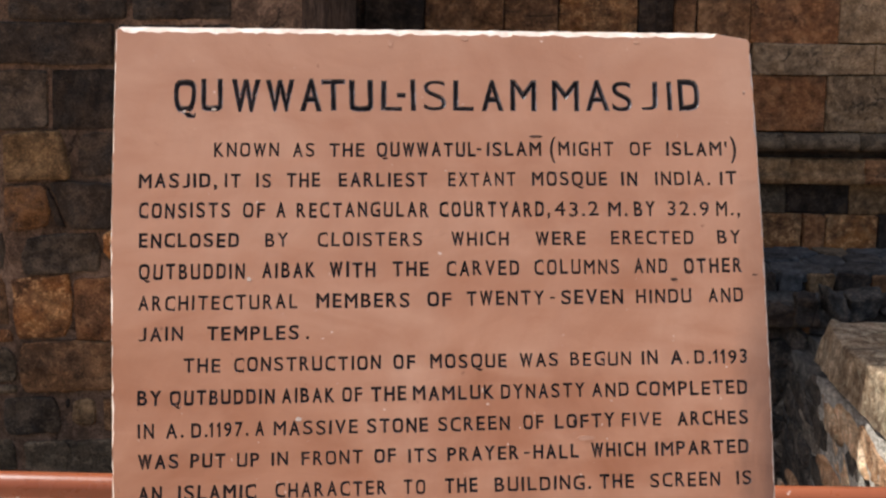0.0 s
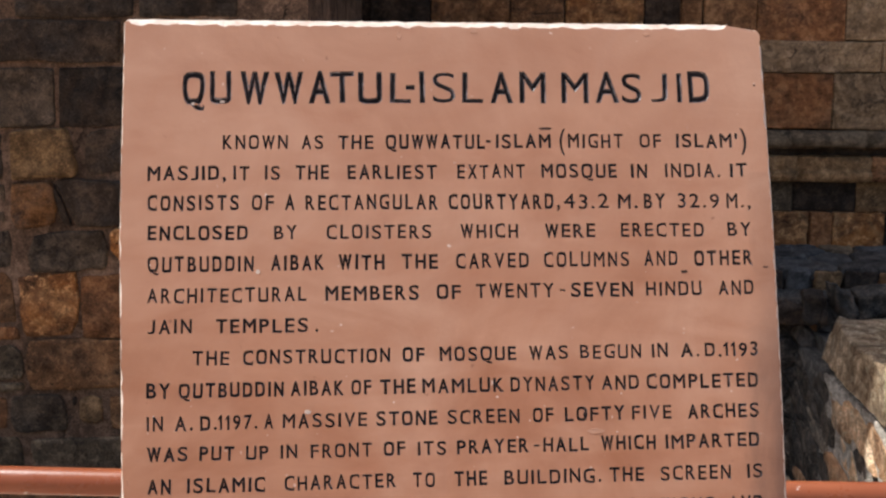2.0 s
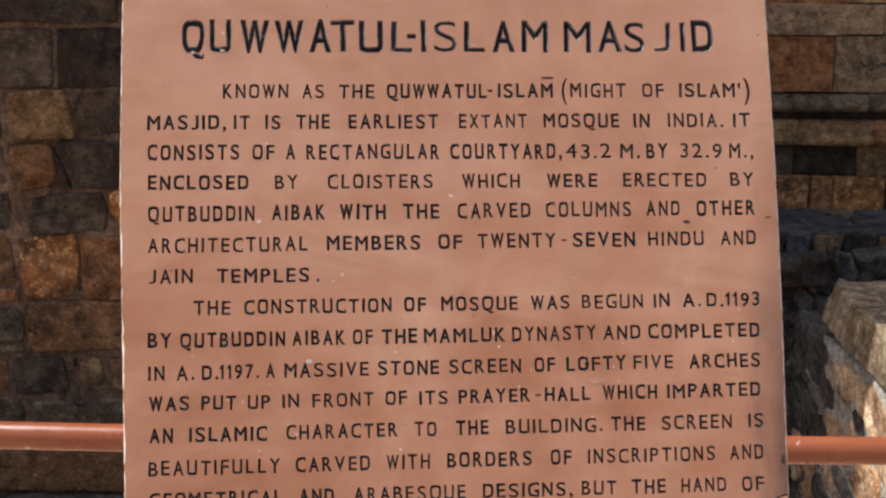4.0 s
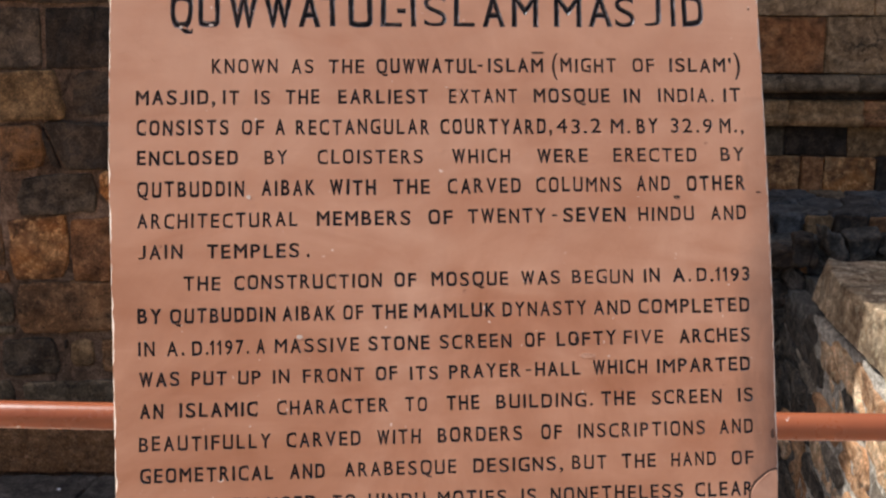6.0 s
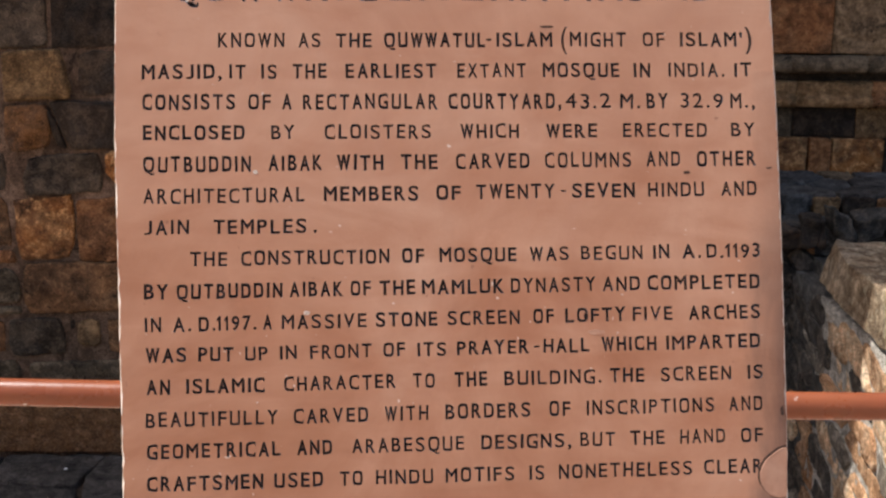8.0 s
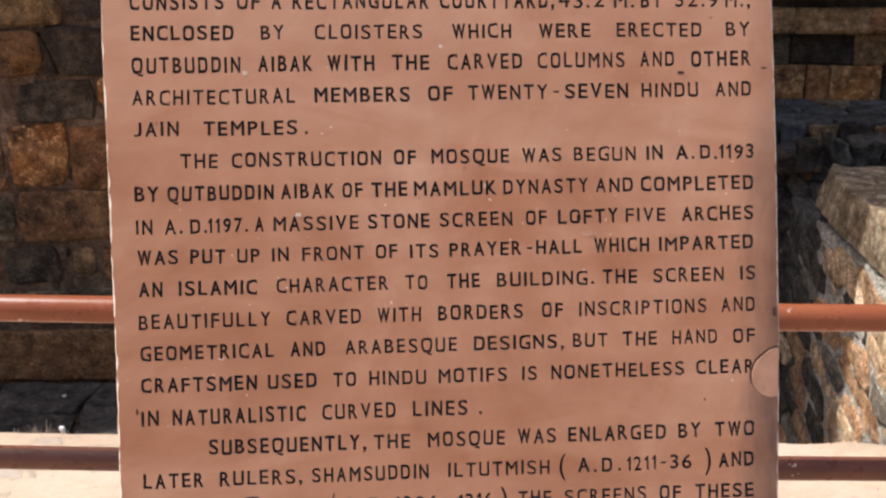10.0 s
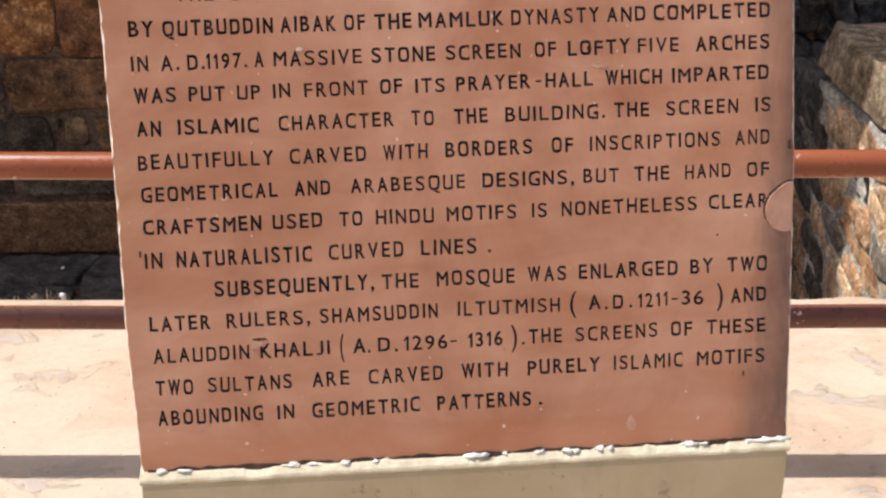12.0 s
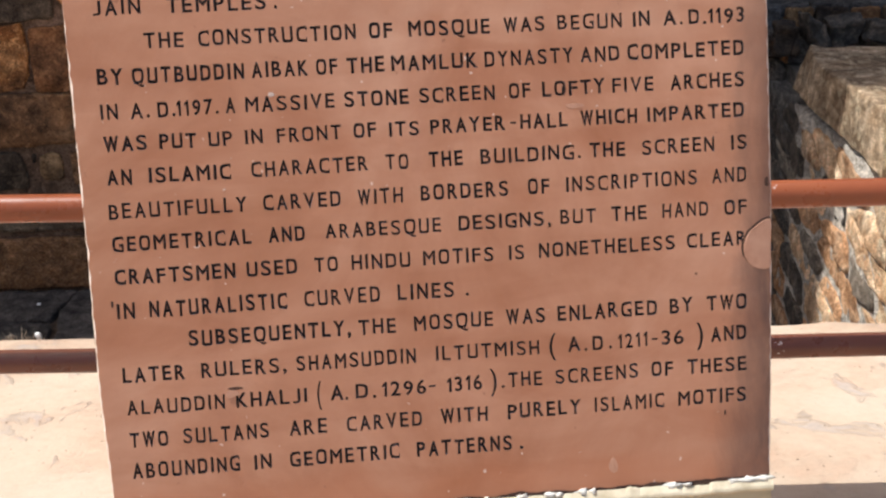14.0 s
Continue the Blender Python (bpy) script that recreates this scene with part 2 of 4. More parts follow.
def cream_paint():
    m = Mat("cream_plinth_paint", rough=0.75, spec=0.25)
    n1 = m.noise(5, 6, 0.6)
    c = m.ramp(n1, (0.3, (0.47, 0.375, 0.225)), (0.6, (0.56, 0.465, 0.30)), (0.8, (0.61, 0.53, 0.37)))
    s = m.noise(28, 6, 0.7)
    c = m.mix(m.math("MULTIPLY", m.ramp(s, (0.61, 0.0), (0.68, 1.0)), 0.7), c, (0.24, 0.18, 0.11))
    run = m.noise(16, 6, 0.65, stretch=(1.0, 1.0, 0.25))
    c = m.mix(m.math("MULTIPLY", m.ramp(run, (0.54, 0.0), (0.70, 1.0)), 0.35), c, (0.33, 0.27, 0.17))
    m.colour(c)
    m.bump(m.noise(40, 6, 0.7), 0.3, 0.004)
    return m.m


def chalky(name, a, b):
    m = Mat(name, rough=0.9, spec=0.2)
    m.colour(m.ramp(m.noise(35, 6, 0.7), (0.3, a), (0.65, b)))
    m.bump(m.noise(70, 5, 0.7), 0.5, 0.003)
    return m.m


def black_paint(name, k):
    m = Mat(name, rough=0.8, spec=0.12)
    n1 = m.noise(60, 5, 0.7)
    c = m.ramp(n1, (0.3, (0.004 * k, 0.004 * k, 0.005 * k)), (0.56, (0.012 * k, 0.011 * k, 0.012 * k)), (0.74, (0.05 * k, 0.034 * k, 0.030 * k)))
    c = m.mix(m.ramp(m.noise(9, 5, 0.6), (0.40, 0.0), (0.66, 0.55)), c, (0.055, 0.042, 0.040))
    m.colour(c)
    m.bump(m.noise(200, 3), 0.3, 0.001)
    return m.m


def rubbed_paint():
    m = Mat("rubbed_letter_paint", rough=0.45, spec=0.4)
    c = m.ramp(m.noise(70, 5, 0.7), (0.36, (0.012, 0.012, 0.015)), (0.50, (0.048, 0.045, 0.050)), (0.64, (0.23, 0.20, 0.205)))
    m.colour(c)
    m.bump(m.noise(200, 3), 0.3, 0.001)
    return m.m


WORN_INK = rubbed_paint()
FACE, PAVING, CREAM, INK = sandstone_face(), plaster_pavement(), cream_paint(), black_paint("black_letter_paint", 1.0)
FADED_INK = black_paint("faded_letter_paint", 2.8)
RAIL_RED = rail_paint("rail_red_paint", (0.225, 0.058, 0.022), (0.285, 0.082, 0.032), 0.69)
RAIL_DARK = rail_paint("rail_brown_paint", (0.120, 0.042, 0.026), (0.185, 0.064, 0.036), 0.70)
BARE = chalky("bare_stone_edge", (0.50, 0.36, 0.28), (0.74, 0.64, 0.55))
WHITEWASH = chalky("old_whitewash", (0.47, 0.39, 0.26), (0.68, 0.60, 0.44))
WHITE = chalky("white_lime", (0.58, 0.53, 0.45), (0.80, 0.76, 0.68))
FLAKE = chalky("flaked_sandstone", (0.46, 0.24, 0.155), (0.56, 0.32, 0.215))
DRY = chalky("dry_stalk", (0.30, 0.23, 0.15), (0.52, 0.44, 0.34))
PALE = chalky("pale_scrap", (0.70, 0.69, 0.66), (0.85, 0.84, 0.82))
PATINA = chalky("shaded_masonry", (0.12, 0.08, 0.055), (0.22, 0.15, 0.10))


# ---- builders ----
def empty(name, m=None):
    ob = new(name)
    ob.empty_display_size = 0.1
    if m is not None:
        ob.matrix_world = m
    return ob


def part(name, bm, material, parent=None, label="", smooth=False):
    me = bpy.data.meshes.new(name)
    bmesh.ops.recalc_face_normals(bm, faces=bm.faces)
    bm.to_mesh(me)
    bm.free()
    me.materials.append(material)
    if smooth:
        me.polygons.foreach_set("use_smooth", [True] * len(me.polygons))
    ob = new(name, me)
    if parent:
        ob.parent = parent
    if label:
        ob["label"] = label
    return ob


def block(name, lo, hi, material, parent=None, rough=0.006, grid=(5, 1, 4), seed=0, bevel=0.012, label="", lean=0.0):
    """A dressed or rough block between two corners, with a worn, uneven, rounded surface."""
    rnd = random.Random(seed)
    bm = bmesh.new()
    lo, hi = Vector(lo), Vector(hi)
    size = hi - lo
    ticks = []
    for a in range(3):
        b = min(bevel, size[a] * 0.25)
        inner = [b + (size[a] - 2 * b) * k / grid[a] for k in range(grid[a] + 1)]
        close = [b * 2.0] if grid[a] > 1 and size[a] > 8 * b else []
        ticks.append([0.0, inner[0]] + close + inner[1:-1] + [size[a] - c for c in close] + [inner[-1], size[a]])
    nx, ny, nz = (len(t) for t in ticks)
    off = Vector((rnd.uniform(0, 50), rnd.uniform(0, 50), rnd.uniform(0, 50)))
    skew = [[Vector((rnd.uniform(-1, 1), 0, rnd.uniform(-1, 1))) * rough * 1.1 for _ in range(2)] for _ in range(2)]
    made = {}

    def vert(i, j, k):
        if (i, j, k) not in made:
            p = Vector((ticks[0][i], ticks[1][j], ticks[2][k]))
            ends = [(i in (0, nx - 1)), (j in (0, ny - 1)), (k in (0, nz - 1))]
            if sum(ends) >= 2:
                for a, n in ((0, i), (1, j), (2, k)):
                    if ends[a]:
                        b = min(bevel, size[a] * 0.25) * (0.45 if sum(ends) == 2 else 0.6)
                        p[a] += b if n == 0 else -b
            q = lo + p
            fx, fz = p.x / size.x, p.z / size.z
            q += skew[0][0].lerp(skew[1][0], fx).lerp(skew[0][1].lerp(skew[1][1], fx), fz)
            d = noise.noise_vector(q * 3.5 + off) * rough * 0.9 + noise.noise_vector(q * 11 + off) * rough * 0.8 + noise.noise_vector(q * 27 + off) * rough * 0.45
            q += d
            q.x += lean * p.z
            made[i, j, k] = bm.verts.new(q)
        return made[i, j, k]

    for i in range(nx - 1):
        for k in range(nz - 1):
            for j in (0, ny - 1):
                bm.faces.new([vert(i, j, k), vert(i + 1, j, k), vert(i + 1, j, k + 1), vert(i, j, k + 1)])
    for j in range(ny - 1):
        for k in range(nz - 1):
            for i in (0, nx - 1):
                bm.faces.new([vert(i, j, k), vert(i, j + 1, k), vert(i, j + 1, k + 1), vert(i, j, k + 1)])
        for i in range(nx - 1):
            for k in (0, nz - 1):
                bm.faces.new([vert(i, j, k), vert(i + 1, j, k), vert(i + 1, j + 1, k), vert(i, j + 1, k)])
    return part(name, bm, material, parent, label, smooth=True)


def slab_box(bm, lo, hi):
    m = Matrix.LocRotScale([(a + b) / 2 for a, b in zip(lo, hi)], None, [b - a for a, b in zip(lo, hi)])
    return bmesh.ops.create_cube(bm, size=1, matrix=m)["verts"]


# ---- ground, pavement, sunken floor ----
bm = bmesh.new()
bmesh.ops.create_grid(bm, x_segments=8, y_segments=8, size=400, matrix=Matrix.Translation((0, 0, -1.05)))
tagged(part("ground", bm, PATINA), "bare earth spreading to the horizon", "ground", kind="structure")

bm = bmesh.new()
xs = [-14 + 0.5 * k for k in range(22)] + [-3 + 0.05 * k for k in range(121)] + [3.5 + 0.5 * k for k in range(22)]
prof = [(-14.0, -1.06), (-14.0, 0.0), (-6.0, 0.0), (-2.0, 0.0), (0.2, 0.0), (0.8, 0.0), (1.15, 0.0), (1.36, 0.001), (1.465, -0.004), (1.495, -0.022), (1.505, -0.09), (1.505, -1.06)]
ring = []
for x in xs:
    col = []
    for k, (y, z) in enumerate(prof):
        p = Vector((x, y, z))
        w = noise.fractal(Vector((x * 3.0, k * 0.4, 2.0)), 1.0, 2.0, 4)
        if k >= 7:
            p.y += 0.022 * w
            p.z += 0.010 * noise.noise(Vector((x * 7, k, 7.0))) if k < 11 else 0
        elif k:
            p.z += 0.0015 * noise.noise(Vector((x * 2, y * 2, 1.0)))
        col.append(bm.verts.new(p))
    ring.append(col)
for a, b in zip(ring, ring[1:]):
    for k in range(len(prof) - 1):
        bm.faces.new((a[k], b[k], b[k + 1], a[k + 1]))
bm.faces.new(ring[0])
bm.faces.new(ring[-1])
tagged(part("pavement", bm, PAVING, smooth=True), "pale sunlit sandstone pavement with worn ragged edge", "pavement", kind="structure")

bm = bmesh.new()
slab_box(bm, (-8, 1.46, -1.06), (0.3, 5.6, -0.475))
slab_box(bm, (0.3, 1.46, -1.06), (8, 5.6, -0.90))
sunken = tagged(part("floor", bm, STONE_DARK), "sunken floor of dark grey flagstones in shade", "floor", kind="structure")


# ---- the tall wall of mixed old stones ----
WALL_Y = 2.9
wall_left = tagged(empty("wall_left"), "tall shaded wall of mixed weathered sandstone blocks", "wall", kind="structure")
bm = bmesh.new()
slab_box(bm, (-9, WALL_Y + 0.003, -1.06), (-0.62, WALL_Y + 4.5, 3.75))
# two unseen upper tiers, stepped only for the shade they cast
slab_box(bm, (-9, WALL_Y + 0.006, 3.75), (-1.7, WALL_Y + 0.31, 5.0))
slab_box(bm, (-9, WALL_Y + 0.31, 3.75), (-0.62, WALL_Y + 4.5, 6.6))
part("wall_core", bm, MORTAR_BROWN, wall_left, "brown lime mortar between the stones")
# added block above the view; its profile sets the parapet's shadow edge
bm = bmesh.new()
ends = []
bracket = ((0.33, 2.60), (-0.02, 2.60), (-0.148, 2.80), (-0.148, 3.70), (-0.205, 3.86), (-0.205, 3.95), (-0.155, 4.02), (-0.215, 4.18), (-0.215, 4.90), (0.33, 4.90))
for x in (-0.76, -0.62):
    ends.append([bm.verts.new((x, WALL_Y + y, z)) for y, z in bracket])
for k in range(len(bracket)):
    j = (k + 1) % len(bracket)
    bm.faces.new((ends[0][k], ends[1][k], ends[1][j], ends[0][j]))
bm.faces.new(ends[0])
bm.faces.new(ends[1])
part("bracket", bm, STONE_BROWN, wall_left, "unseen block added to shape the shadow edge on the parapet")
BR, OC, DK, GR, TN, RD = STONE_BROWN, STONE_OCHRE, STONE_DARK, STONE_GREY, STONE_TAN, STONE_RED
YL, RU, RO, DU, PL = STONE_YELLOW, STONE_RUST, STONE_ROUGH, STONE_DUSK, STONE_PALE
sd = 1


def soft_outline(pts, step, seed, wobble):
    """A closed outline with its corners rounded and its sides gently uneven."""
    ring = []
    for a, b in zip(pts, pts[1:] + pts[:1]):
        k = max(1, round((b - a).length / step))
        ring += [a.lerp(b, i / k) for i in range(k)]
    for _ in range(1):
        ring = [(a + b * 4 + c) / 6 for a, b, c in zip(ring[-1:] + ring[:-1], ring, ring[1:] + ring[:1])]
    out = []
    for p in ring:
        d = noise.noise_vector(Vector((p.x * 14, p.y * 14, seed * 1.7))) + 0.5 * noise.noise_vector(Vector((p.x * 42, p.y * 42, seed)))
        out.append(p + Vector((d.x, d.y)) * wobble)
    return out


def laid_stone(name, pts, place, n, material, parent, seed, proud, deep=0.05, rough=0.006, edge=0.012, step=0.022, wobble=0.004):
    """A weathered stone from its outline on a surface: steep worn sides and an uneven face."""
    ring = soft_outline(pts, step, seed, wobble)
    c = sum(ring, Vector((0, 0))) / len(ring)
    bm = bmesh.new()
    layers = []
    off = Vector((seed * 2.3, seed * 1.1, 0))
    def lifted(q, out):
        w = place(q)
        return w + n * (out + rough * (1.1 * noise.noise(w * 6 + off) + 0.8 * noise.noise(w * 15 + off) + 0.5 * noise.noise(w * 38 + off)))

    inner = []
    for inward, out in ((0.0, -deep), (0.0, proud - edge * 0.9), (edge * 0.35, proud - edge * 0.25), (edge * 1.1, proud)):
        inner = [p - (p - c).normalized() * min(inward, (p - c).length * 0.5) for p in ring]
        layers.append([bm.verts.new(lifted(q, out) if out > -deep else place(q) + n * out) for q in inner])
    for la, lb in zip(layers, layers[1:]):
        for i in range(len(ring)):
            j = (i + 1) % len(ring)
            bm.faces.new((la[i], la[j], lb[j], lb[i]))
    # the face itself, an even net of points within the outline
    sides = list(zip(inner, inner[1:] + inner[:1]))
    gap = step * 1.15
    lo = Vector((min(p.x for p in inner), min(p.y for p in inner)))
    hi = Vector((max(p.x for p in inner), max(p.y for p in inner)))
    net = []
    for i in range(1, int((hi.x - lo.x) / gap) + 1):
        for j in range(1, int((hi.y - lo.y) / gap) + 1):
            q = lo + Vector((i + 0.5 * (j % 2), j)) * gap
            crossings = sum(1 for a, b in sides if (a.y > q.y) != (b.y > q.y) and q.x < a.x + (b.x - a.x) * (q.y - a.y) / (b.y - a.y))
            if crossings % 2 and min((q - p).length for p in inner) > gap * 0.5:
                net.append(q)
    flat, _, faces, _, _, _ = geometry.delaunay_2d_cdt(inner + net, [], [list(range(len(inner)))], 1, 1e-6)
    top = [bm.verts.new(lifted(q, proud)) for q in flat]
    for f in faces:
        bm.faces.new([top[i] for i in f])
    bmesh.ops.remove_doubles(bm, verts=top + layers[-1], dist=1e-5)
    return part(name, bm, material, parent, smooth=True)


def wall_stone(material, out, *corners):
    """A stone of the tall wall from its corners (x, z), standing out from the mortar."""
    global sd
    sd += 1
    laid_stone("stone", [Vector(p) for p in corners], lambda q: Vector((q.x, WALL_Y, q.y)), Vector((0, -1, 0)), material, wall_left, sd, out * 0.55 + 0.003, edge=0.005 + out * 0.16, rough=0.010, step=0.016, wobble=0.006)


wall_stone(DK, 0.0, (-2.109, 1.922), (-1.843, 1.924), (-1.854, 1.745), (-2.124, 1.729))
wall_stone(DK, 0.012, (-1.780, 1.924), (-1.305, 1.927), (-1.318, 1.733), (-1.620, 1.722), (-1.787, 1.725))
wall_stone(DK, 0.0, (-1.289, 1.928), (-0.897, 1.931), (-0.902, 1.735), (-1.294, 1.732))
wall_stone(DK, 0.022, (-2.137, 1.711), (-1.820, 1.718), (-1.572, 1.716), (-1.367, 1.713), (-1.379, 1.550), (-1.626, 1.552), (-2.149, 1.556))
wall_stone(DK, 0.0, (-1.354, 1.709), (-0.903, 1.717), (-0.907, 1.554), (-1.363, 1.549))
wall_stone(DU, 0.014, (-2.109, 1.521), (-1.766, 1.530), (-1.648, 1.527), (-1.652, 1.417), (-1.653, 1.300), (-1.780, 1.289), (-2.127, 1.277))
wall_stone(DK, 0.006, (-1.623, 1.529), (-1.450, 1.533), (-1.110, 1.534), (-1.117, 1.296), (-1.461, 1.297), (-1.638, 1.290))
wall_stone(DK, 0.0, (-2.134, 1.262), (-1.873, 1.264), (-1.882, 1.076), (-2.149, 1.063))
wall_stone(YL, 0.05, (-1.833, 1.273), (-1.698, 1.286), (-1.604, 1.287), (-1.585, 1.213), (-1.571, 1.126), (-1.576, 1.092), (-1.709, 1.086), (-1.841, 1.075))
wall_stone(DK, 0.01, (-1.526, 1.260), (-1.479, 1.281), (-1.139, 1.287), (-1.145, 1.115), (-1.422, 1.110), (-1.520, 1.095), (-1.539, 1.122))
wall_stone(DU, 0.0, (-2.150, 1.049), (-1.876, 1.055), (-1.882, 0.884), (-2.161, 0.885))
wall_stone(RU, 0.04, (-1.844, 1.058), (-1.737, 1.068), (-1.675, 1.064), (-1.663, 0.981), (-1.672, 0.895), (-1.771, 0.883), (-1.827, 0.875), (-1.847, 0.926))
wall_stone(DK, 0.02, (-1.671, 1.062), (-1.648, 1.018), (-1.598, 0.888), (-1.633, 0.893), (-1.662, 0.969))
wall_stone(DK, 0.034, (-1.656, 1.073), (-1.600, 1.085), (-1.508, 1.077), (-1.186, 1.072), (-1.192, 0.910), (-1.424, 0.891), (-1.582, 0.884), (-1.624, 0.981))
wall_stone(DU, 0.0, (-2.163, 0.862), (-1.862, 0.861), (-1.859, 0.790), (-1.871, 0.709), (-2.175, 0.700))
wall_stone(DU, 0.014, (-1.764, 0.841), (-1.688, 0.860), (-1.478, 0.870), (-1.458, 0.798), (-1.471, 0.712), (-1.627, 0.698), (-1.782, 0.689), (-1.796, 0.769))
wall_stone(OC, 0.03, (-1.445, 0.866), (-1.409, 0.885), (-1.125, 0.875), (-1.129, 0.734), (-1.413, 0.740), (-1.449, 0.787))
wall_stone(BR, 0.0, (-2.176, 0.681), (-1.892, 0.689), (-1.866, 0.647), (-1.864, 0.550), (-1.862, 0.473), (-2.192, 0.458))
wall_stone(OC, 0.026, (-1.835, 0.672), (-1.717, 0.685), (-1.597, 0.692), (-1.589, 0.608), (-1.598, 0.488), (-1.627, 0.430), (-1.731, 0.421), (-1.817, 0.420), (-1.833, 0.509))
wall_stone(RD, 0.012, (-1.577, 0.672), (-1.405, 0.689), (-1.135, 0.688), (-1.144, 0.429), (-1.416, 0.417), (-1.575, 0.417), (-1.582, 0.509))
wall_stone(RD, 0.0, (-2.193, 0.444), (-1.858, 0.454), (-1.847, 0.405), (-2.197, 0.385))
wall_stone(GR, 0.012, (-2.193, 0.364), (-1.877, 0.378), (-1.841, 0.340), (-1.838, 0.261), (-1.847, 0.232), (-2.204, 0.221))
wall_stone(GR, 0.004, (-2.208, 0.204), (-1.844, 0.214), (-1.844, 0.180), (-2.211, 0.164))
wall_stone(BR, 0.03, (-1.802, 0.404), (-1.612, 0.414), (-1.399, 0.408), (-1.140, 0.414), (-1.146, 0.209), (-1.420, 0.205), (-1.647, 0.191), (-1.805, 0.186), (-1.829, 0.267), (-1.821, 0.353))
wall_stone(RD, 0.0, (-2.215, 0.143), (-1.920, 0.150), (-1.923, 0.012), (-2.225, -0.003))
wall_stone(DU, 0.02, (-1.897, 0.154), (-1.772, 0.164), (-1.685, 0.163), (-1.666, 0.113), (-1.662, 0.056), (-1.667, 0.009), (-1.805, -0.001), (-1.892, -0.005), (-1.905, 0.065))
wall_stone(DK, 0.006, (-1.640, 0.157), (-1.621, 0.159), (-1.625, 0.119), (-1.640, 0.114))
wall_stone(TN, 0.01, (-1.608, 0.146), (-1.559, 0.162), (-1.516, 0.157), (-1.514, 0.098), (-1.519, 0.050), (-1.589, 0.039), (-1.615, 0.061))
wall_stone(BR, 0.006, (-1.479, 0.159), (-1.153, 0.167), (-1.158, 0.018), (-1.481, 0.017))
wall_stone(GR, 0.0, (-2.276, -0.034), (-1.886, -0.025), (-1.865, -0.067), (-1.861, -0.174), (-2.288, -0.192))
wall_stone(GR, 0.02, (-1.821, -0.039), (-1.661, -0.026), (-1.420, -0.019), (-0.940, -0.014), (-0.944, -0.164), (-1.475, -0.174), (-1.820, -0.181))
wall_stone(RO, 0.035, (-2.261, -0.223), (-1.922, -0.219), (-1.631, -0.207), (-1.198, -0.206), (-1.220, -0.432), (-1.661, -0.436), (-1.956, -0.440), (-2.300, -0.439))

# broad worn flags of the sunken floor, split by a ragged crack
for flag in (((-3.2, 2.42), (-1.962, 2.44), (-1.955, 2.885), (-3.2, 2.885)),
             ((-1.95, 2.625), (-1.70, 2.580), (-1.548, 2.596), (-1.543, 2.74), (-1.512, 2.885), (-1.95, 2.885)),
             ((-1.94, 1.52), (-1.50, 1.52), (-1.515, 2.45), (-1.55, 2.585), (-1.70, 2.57), (-1.94, 2.61)),
             ((-1.484, 1.52), (0.28, 1.52), (0.28, 2.885), (-1.510, 2.885), (-1.534, 2.74), (-1.522, 2.60), (-1.486, 2.44)),
             ((-3.2, 1.52), (-1.96, 1.52), (-1.96, 2.42), (-3.2, 2.40))):
    sd += 1
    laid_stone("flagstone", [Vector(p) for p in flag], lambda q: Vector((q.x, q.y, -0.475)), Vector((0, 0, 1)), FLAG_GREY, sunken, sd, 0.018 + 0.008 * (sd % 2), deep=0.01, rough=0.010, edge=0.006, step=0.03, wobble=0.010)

# ---- recessed masonry between, and the moulded wall beyond ----
BACK_Y = 5.1
wall_right = tagged(empty("wall_right"), "shaded ashlar wall with projecting moulded courses", "wall", kind="structure")
bm = bmesh.new()
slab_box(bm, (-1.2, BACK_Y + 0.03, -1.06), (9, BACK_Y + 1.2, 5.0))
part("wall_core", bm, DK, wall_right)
UPPER = [
    (1.662, 2.15, [(-1.05, -0.70, BR), (-0.57, -0.22, DK), (-0.215, 0.245, BR), (0.25, 0.565, BR), (0.57, 1.02, OC), (1.03, 1.135, DK), (1.24, 1.362, BR), (1.37, 1.675, BR), (1.681, 2.190, RD), (2.195, 2.75, PL), (2.76, 3.4, BR)], 0.0),
    (1.482, 1.658, [(1.15, 1.685, OC), (1.69, 2.405, PL), (2.41, 3.1, PL)], 0.015),
    (1.150, 1.478, [(1.15, 2.140, RD), (2.145, 2.75, PL), (2.76, 3.4, BR)], 0.01),
    (0.662, 0.840, [(1.3, 1.953, GR), (1.957, 2.323, DK), (2.328, 3.0, TN)], -0.02),
    (0.440, 0.657, [(1.3, 2.050, OC), (2.055, 2.185, RD), (2.190, 2.497, OC), (2.503, 3.1, DK)], 0.02),
]
for z0, z1, stones, out in UPPER:
    for x0, x1, mat in stones:
        sd += 1
        block("stone", (x0, BACK_Y - out, z0), (x1, BACK_Y + 0.3, z1), mat, wall_right, 0.005, (9, 1, 6), sd, 0.006)


def moulding(x0, x1, profile, material, seed):
    """A length of moulded course: a profile of (out, height) drawn along x."""
    bm = bmesh.new()
    off = Vector((seed * 3.7, 0, 0))
    steps = max(3, int((x1 - x0) / 0.09))
    rows = []
    for s in range(steps + 1):
        x = x0 + (x1 - x0) * s / steps
        end = 0.008 if s in (0, steps) else 0.0
        rows.append([bm.verts.new(Vector((x, BACK_Y - o + end, z)) + noise.noise_vector(Vector((x * 8, o * 30, z * 20)) + off) * 0.006) for o, z in profile])
    for a, b in zip(rows, rows[1:]):
        for k in range(len(profile) - 1):
            bm.faces.new((a[k], b[k], b[k + 1], a[k + 1]))
    bm.faces.new(rows[0])
    bm.faces.new(rows[-1])
    return part("moulded_stone", bm, material, wall_right, smooth=True)


